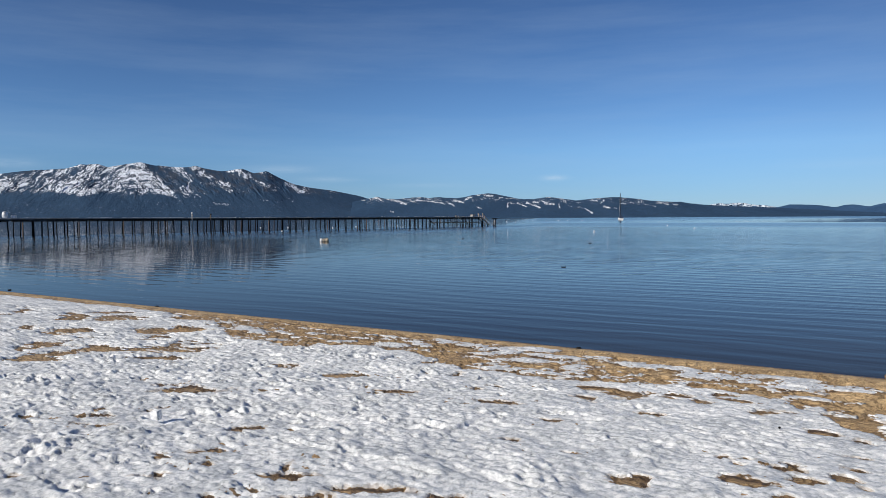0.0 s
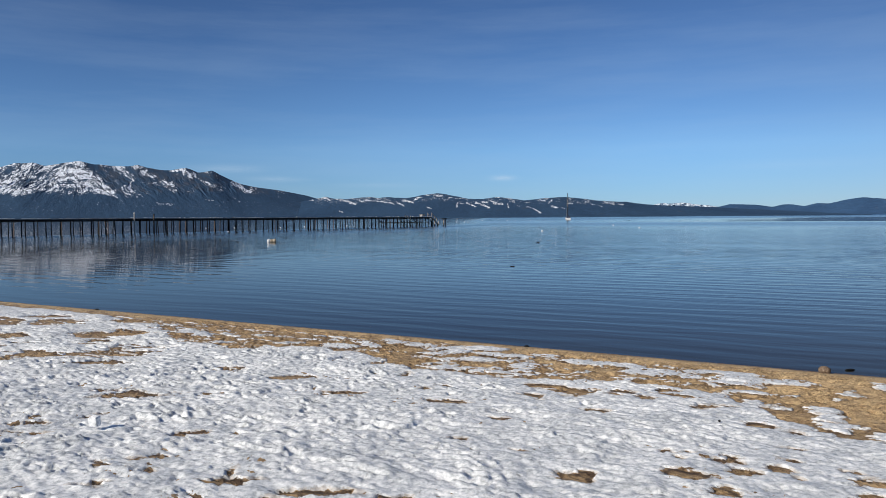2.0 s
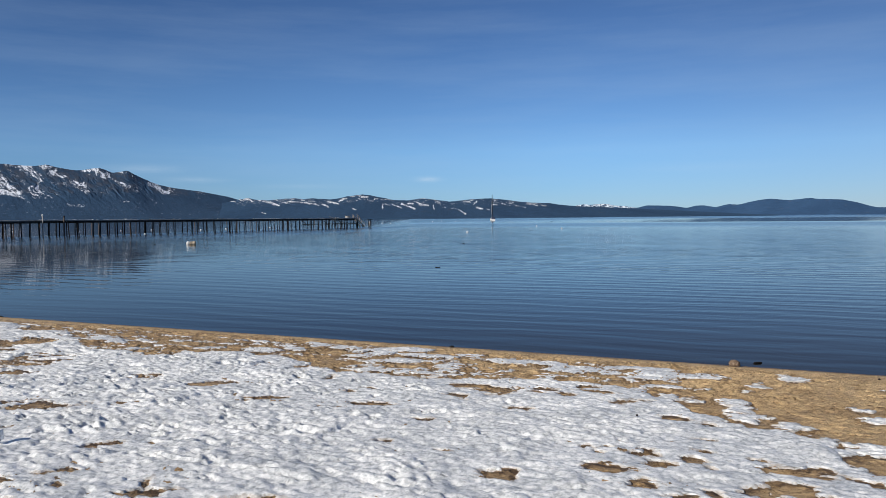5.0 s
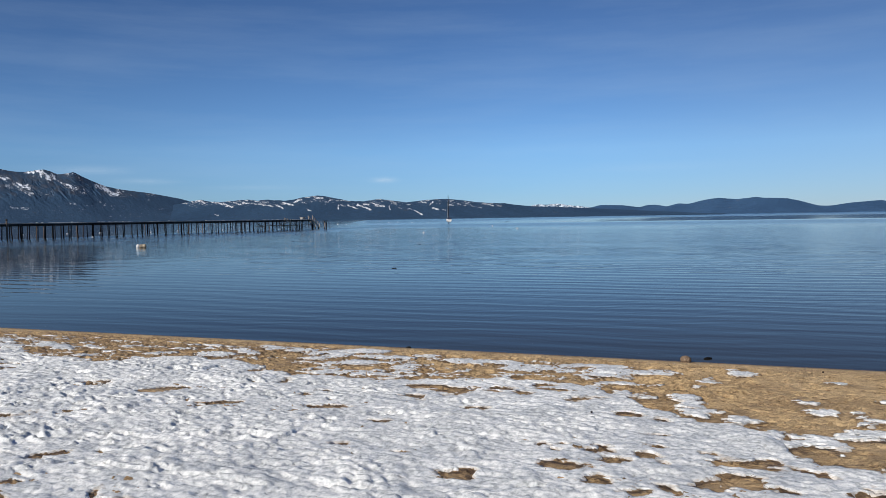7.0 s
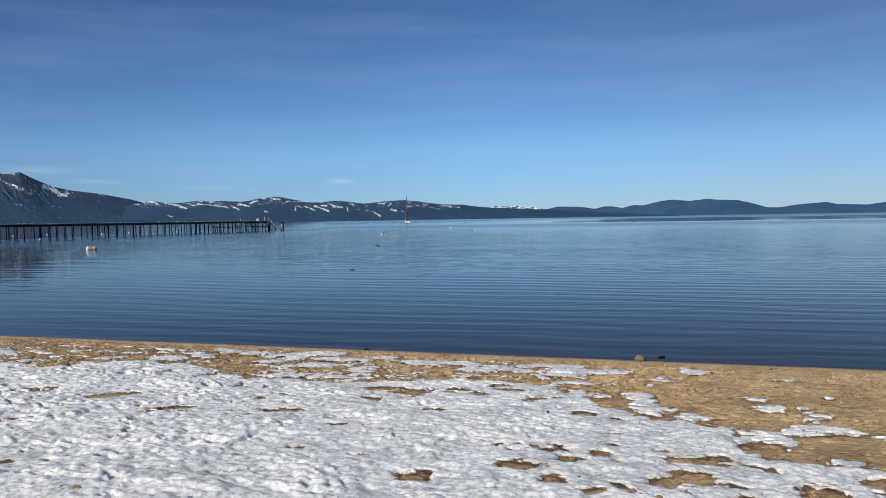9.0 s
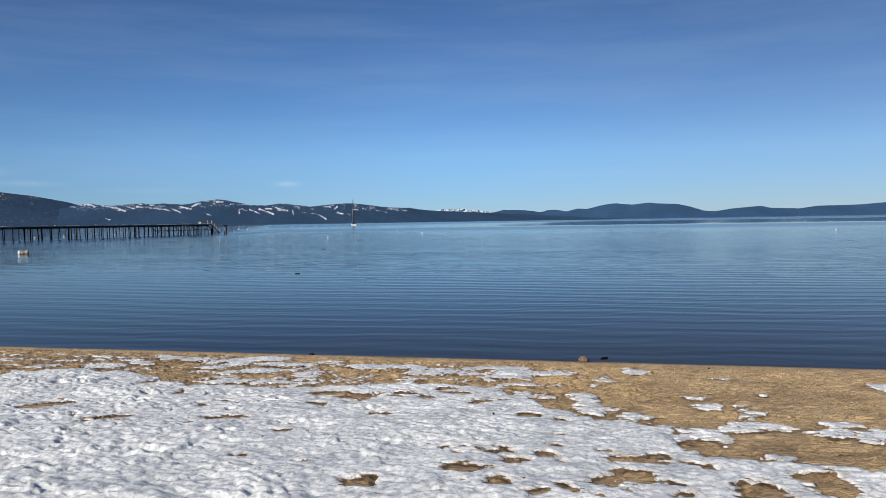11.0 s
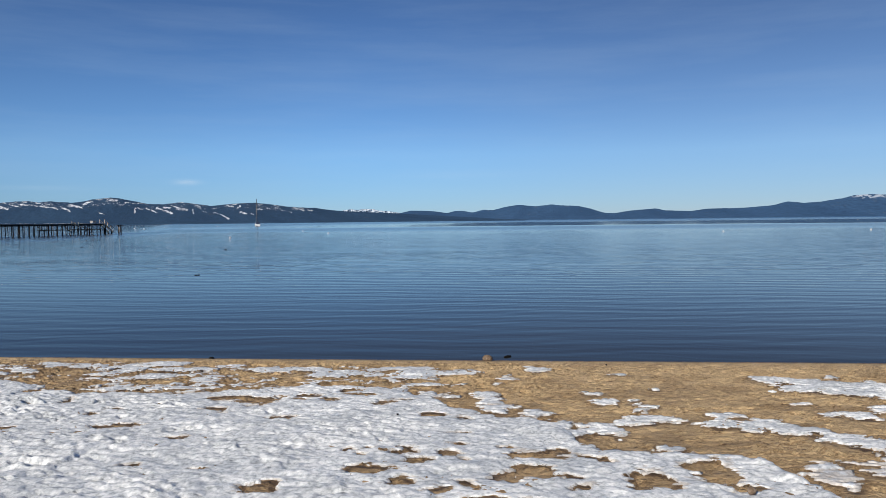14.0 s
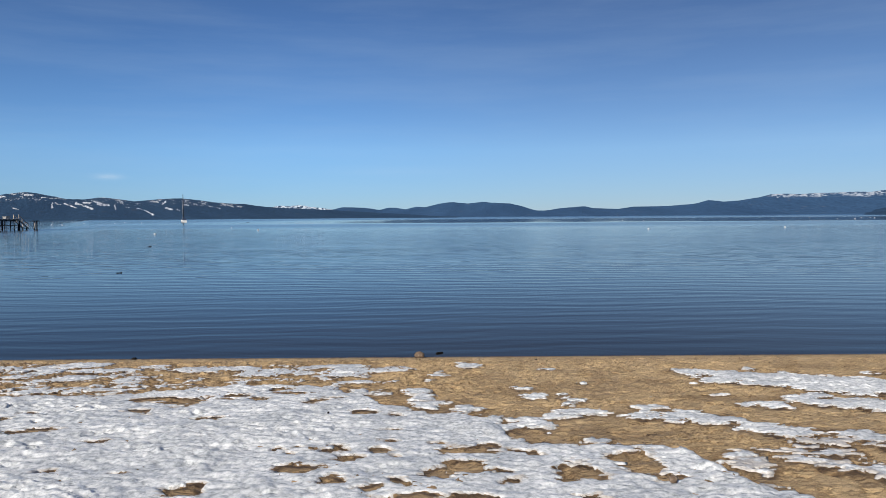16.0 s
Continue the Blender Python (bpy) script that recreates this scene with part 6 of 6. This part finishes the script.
for x, y in ((50.2, 326.9), (50.4, 304.8), (102.0, 428.4), (100.3, 387.5), (79.3, 417.4), (90.5, 401.4), (436.5, 239.6), (422.1, 210.0), (383.2, 176.4), (354.7, 155.4), (511.0, 214.4), (431.0, 178.5), (436.2, 187.8),
             (-36.7, 159.4), (-30.5, 168.0), (-24.8, 171.0), (-9.5, 178.0), (-14.0, 165.0), (0.5, 190.0), (-52.0, 170.0)):
    b = copy_thing(near_buoy, pose(x, y, 0, random.uniform(-8, 8), random.uniform(-8, 8), random.uniform(0, 360)))
    b.scale = (1.7, 1.7, 1.7) if y > 195 or x > 300 else (1.1, 1.1, 1.1)
    tagged(b, "large white ball mooring buoy far out on the lake")


def raft():
    root = tagged(new("mooring_float"), "beige drum float lashed to a white buoy, riding on the water", "mooring float")
    turn = Matrix.Rotation(radians(90), 4, "Y")
    bm = bmesh.new()
    lathe(bm, [(0.10, -0.36), (0.235, -0.33), (0.26, -0.30), (0.26, -0.12), (0.245, -0.10), (0.245, 0.10), (0.26, 0.12), (0.26, 0.30), (0.235, 0.33), (0.10, 0.36)], 18, (0.18, 0, 0.13), turn)
    part("drum", bm, BEIGE, root)
    bm = bmesh.new()
    lathe(bm, [(0.22 * math.sin(math.pi * k / 10), 0.14 - 0.30 * math.cos(math.pi * k / 10)) for k in range(1, 10)], 16, (-0.34, -0.05, 0))
    part("buoy", bm, WHITE_PAINT, root, "white upright buoy")
    bm = bmesh.new()
    pole(bm, (-0.30, -0.02, 0.16), (-0.12, 0, 0.16), 0.03, 0.03, 6)
    part("rope", bm, BEIGE, root)
    root.matrix_basis = pose(-6.3, 65.4, 0, 2, -4, -6) @ Matrix.Scale(0.72, 4)


def driftwood(x, y, size, turn, label, rise=0.0, twig=True):
    bm = bmesh.new()
    r = size * (0.12 if twig else 0.11)
    pole(bm, (-size / 2, 0, r * 0.3), (size / 2, 0.03 * size, r * 0.5), r, r * 0.7, 8, r * 0.4, 5)
    if twig:
        pole(bm, (-size * 0.05, 0, r * 0.4), (size * 0.22, 0.0, r * 2.1), r * 0.5, r * 0.3, 6)
    ob = tagged(part("driftwood", bm, DARK), label, "driftwood")
    ob.matrix_basis = pose(x, y, rise, 0, 0, turn)


raft()
driftwood(6.9, 29.6, 0.20, -10, "short dark log floating low in the lake", twig=False)
for x, y in ((6.8, 73.0), (15.2, 56.3), (-12.6, 104.3), (-8.2, 99.1), (-21.1, 107.0), (135.9, 336.9), (-9.4, 66.5)):
    driftwood(x, y, 0.26 if y < 200 else 1.2, random.uniform(-40, 40), "small dark snag floating in the lake")


# ---- stones and crumbs on the beach ----
def stone(x, y, z, sx, sy, sz, seed, mat, label, name="stone"):
    bm = bmesh.new()
    bmesh.ops.create_icosphere(bm, subdivisions=3, radius=1.0)
    for v in bm.verts:
        n = noise.fractal(v.co * 1.1 + Vector((seed, 0, 0)), 0.8, 2.0, 4)
        v.co *= 1 + 0.16 * n
        v.co = Vector((v.co.x * sx, v.co.y * sy, v.co.z * sz))
    for f in bm.faces:
        f.smooth = True
    ob = tagged(part(name, bm, mat), label, "stone")
    ob.matrix_basis = pose(x, y, z, 0, 0, seed * 37 % 360)
    return ob


def on_beach(u, v):
    x, y = to_xy(u, v)
    return x, y, float(beach(np.array(v)))


x, y, z = on_beach(-0.26, 0.10)
stone(x, y, z + 0.034, 0.08, 0.068, 0.056, 3.0, STONE, "rounded tan granite cobble at the water's edge", "cobble")
x, y, z = on_beach(0.03, -0.28)
stone(x, y, 0.008, 0.075, 0.03, 0.014, 5.0, DARK, "flat dark wet stone awash beside the shore")
x, y, z = on_beach(-4.41, 0.06)
stone(x, y, z + 0.006, 0.07, 0.04, 0.02, 7.0, DARK, "small dark wet stone at the water's edge")
x, y, z = on_beach(-14.9, 0.08)
stone(x, y, z + 0.012, 0.06, 0.03, 0.018, 9.0, DARK, "small dark wet stone at the water's edge")
x, y, z = on_beach(-22.3, -0.25)
stone(x, y, 0.008, 0.05, 0.03, 0.02, 11.0, DARK, "small dark wet stone awash in the shallows")
x, y, z = on_beach(-0.24, 0.49)
stone(x, y, z + 0.005, 0.016, 0.012, 0.010, 13.0, DARK, "dark pebble lying on the damp sand", "pebble")
x, y, z = on_beach(1.45, 6.34)
stone(x, y, z + 0.022, 0.030, 0.024, 0.024, 15.0, STONE, "tan cobble half sunk among thawing snow", "cobble")


def snow_block():
    bm = bmesh.new()
    box(bm, 0, 0, 0.035, 0.07, 0.055, 0.075, None, 0.012)
    for v in bm.verts:
        v.co += Vector((noise.noise(v.co * 30), noise.noise(v.co * 30 + Vector((9, 0, 0))), noise.noise(v.co * 30 + Vector((0, 9, 0))))) * 0.008
    ob = tagged(part("snow_block", bm, SNOW), "squared lump of hard snow lying on the trodden crust", "snow block")
    x, y, z = on_beach(-4.81, 7.27)
    ob.matrix_basis = pose(x, y, z + 0.04, 5, -4, -24)


snow_block()

# pebbles and lumps of snow left lying on the sand
for u, v, size in ((1.37, 0.60, 0.014), (-0.89, 4.49, 0.012), (-0.20, 0.62, 0.012)):
    x, y, z = on_beach(u, v)
    stone(x, y, z + size * (2.9 if v > 4 else 0.4), size, size * 0.8, size * 0.7, 17.0 + u, DARK, "dark pebble on the beach", "pebble")


def snow_lump(u, v, size, seed):
    bm = bmesh.new()
    bmesh.ops.create_icosphere(bm, subdivisions=3, radius=1.0)
    for q in bm.verts:
        q.co *= 1 + 0.28 * noise.fractal(q.co * 1.6 + Vector((seed, 0, 0)), 0.8, 2.0, 3)
        q.co = Vector((q.co.x * size, q.co.y * size * 0.6, q.co.z * size * 0.34))
    for f in bm.faces:
        f.smooth = True
    ob = tagged(part("snow_lump", bm, SNOW), "small rounded lump of old snow on bare sand", "snow lump", "lumps of snow on the sand")
    x, y, z = on_beach(u, v)
    ob.matrix_basis = pose(x, y, z + size * 0.14, 0, 0, seed * 41 % 50 - 62)


for k, (u, v, size) in enumerate(((1.58, 2.89, 0.055), (-0.45, 2.73, 0.06), (-0.05, 2.71, 0.065), (2.74, 2.93, 0.05), (1.12, 3.40, 0.035), (0.60, 2.05, 0.03), (-0.62, 3.32, 0.035), (2.05, 3.75, 0.03))):
    snow_lump(u, v, size * 0.78, 3.0 + 2.3 * k)
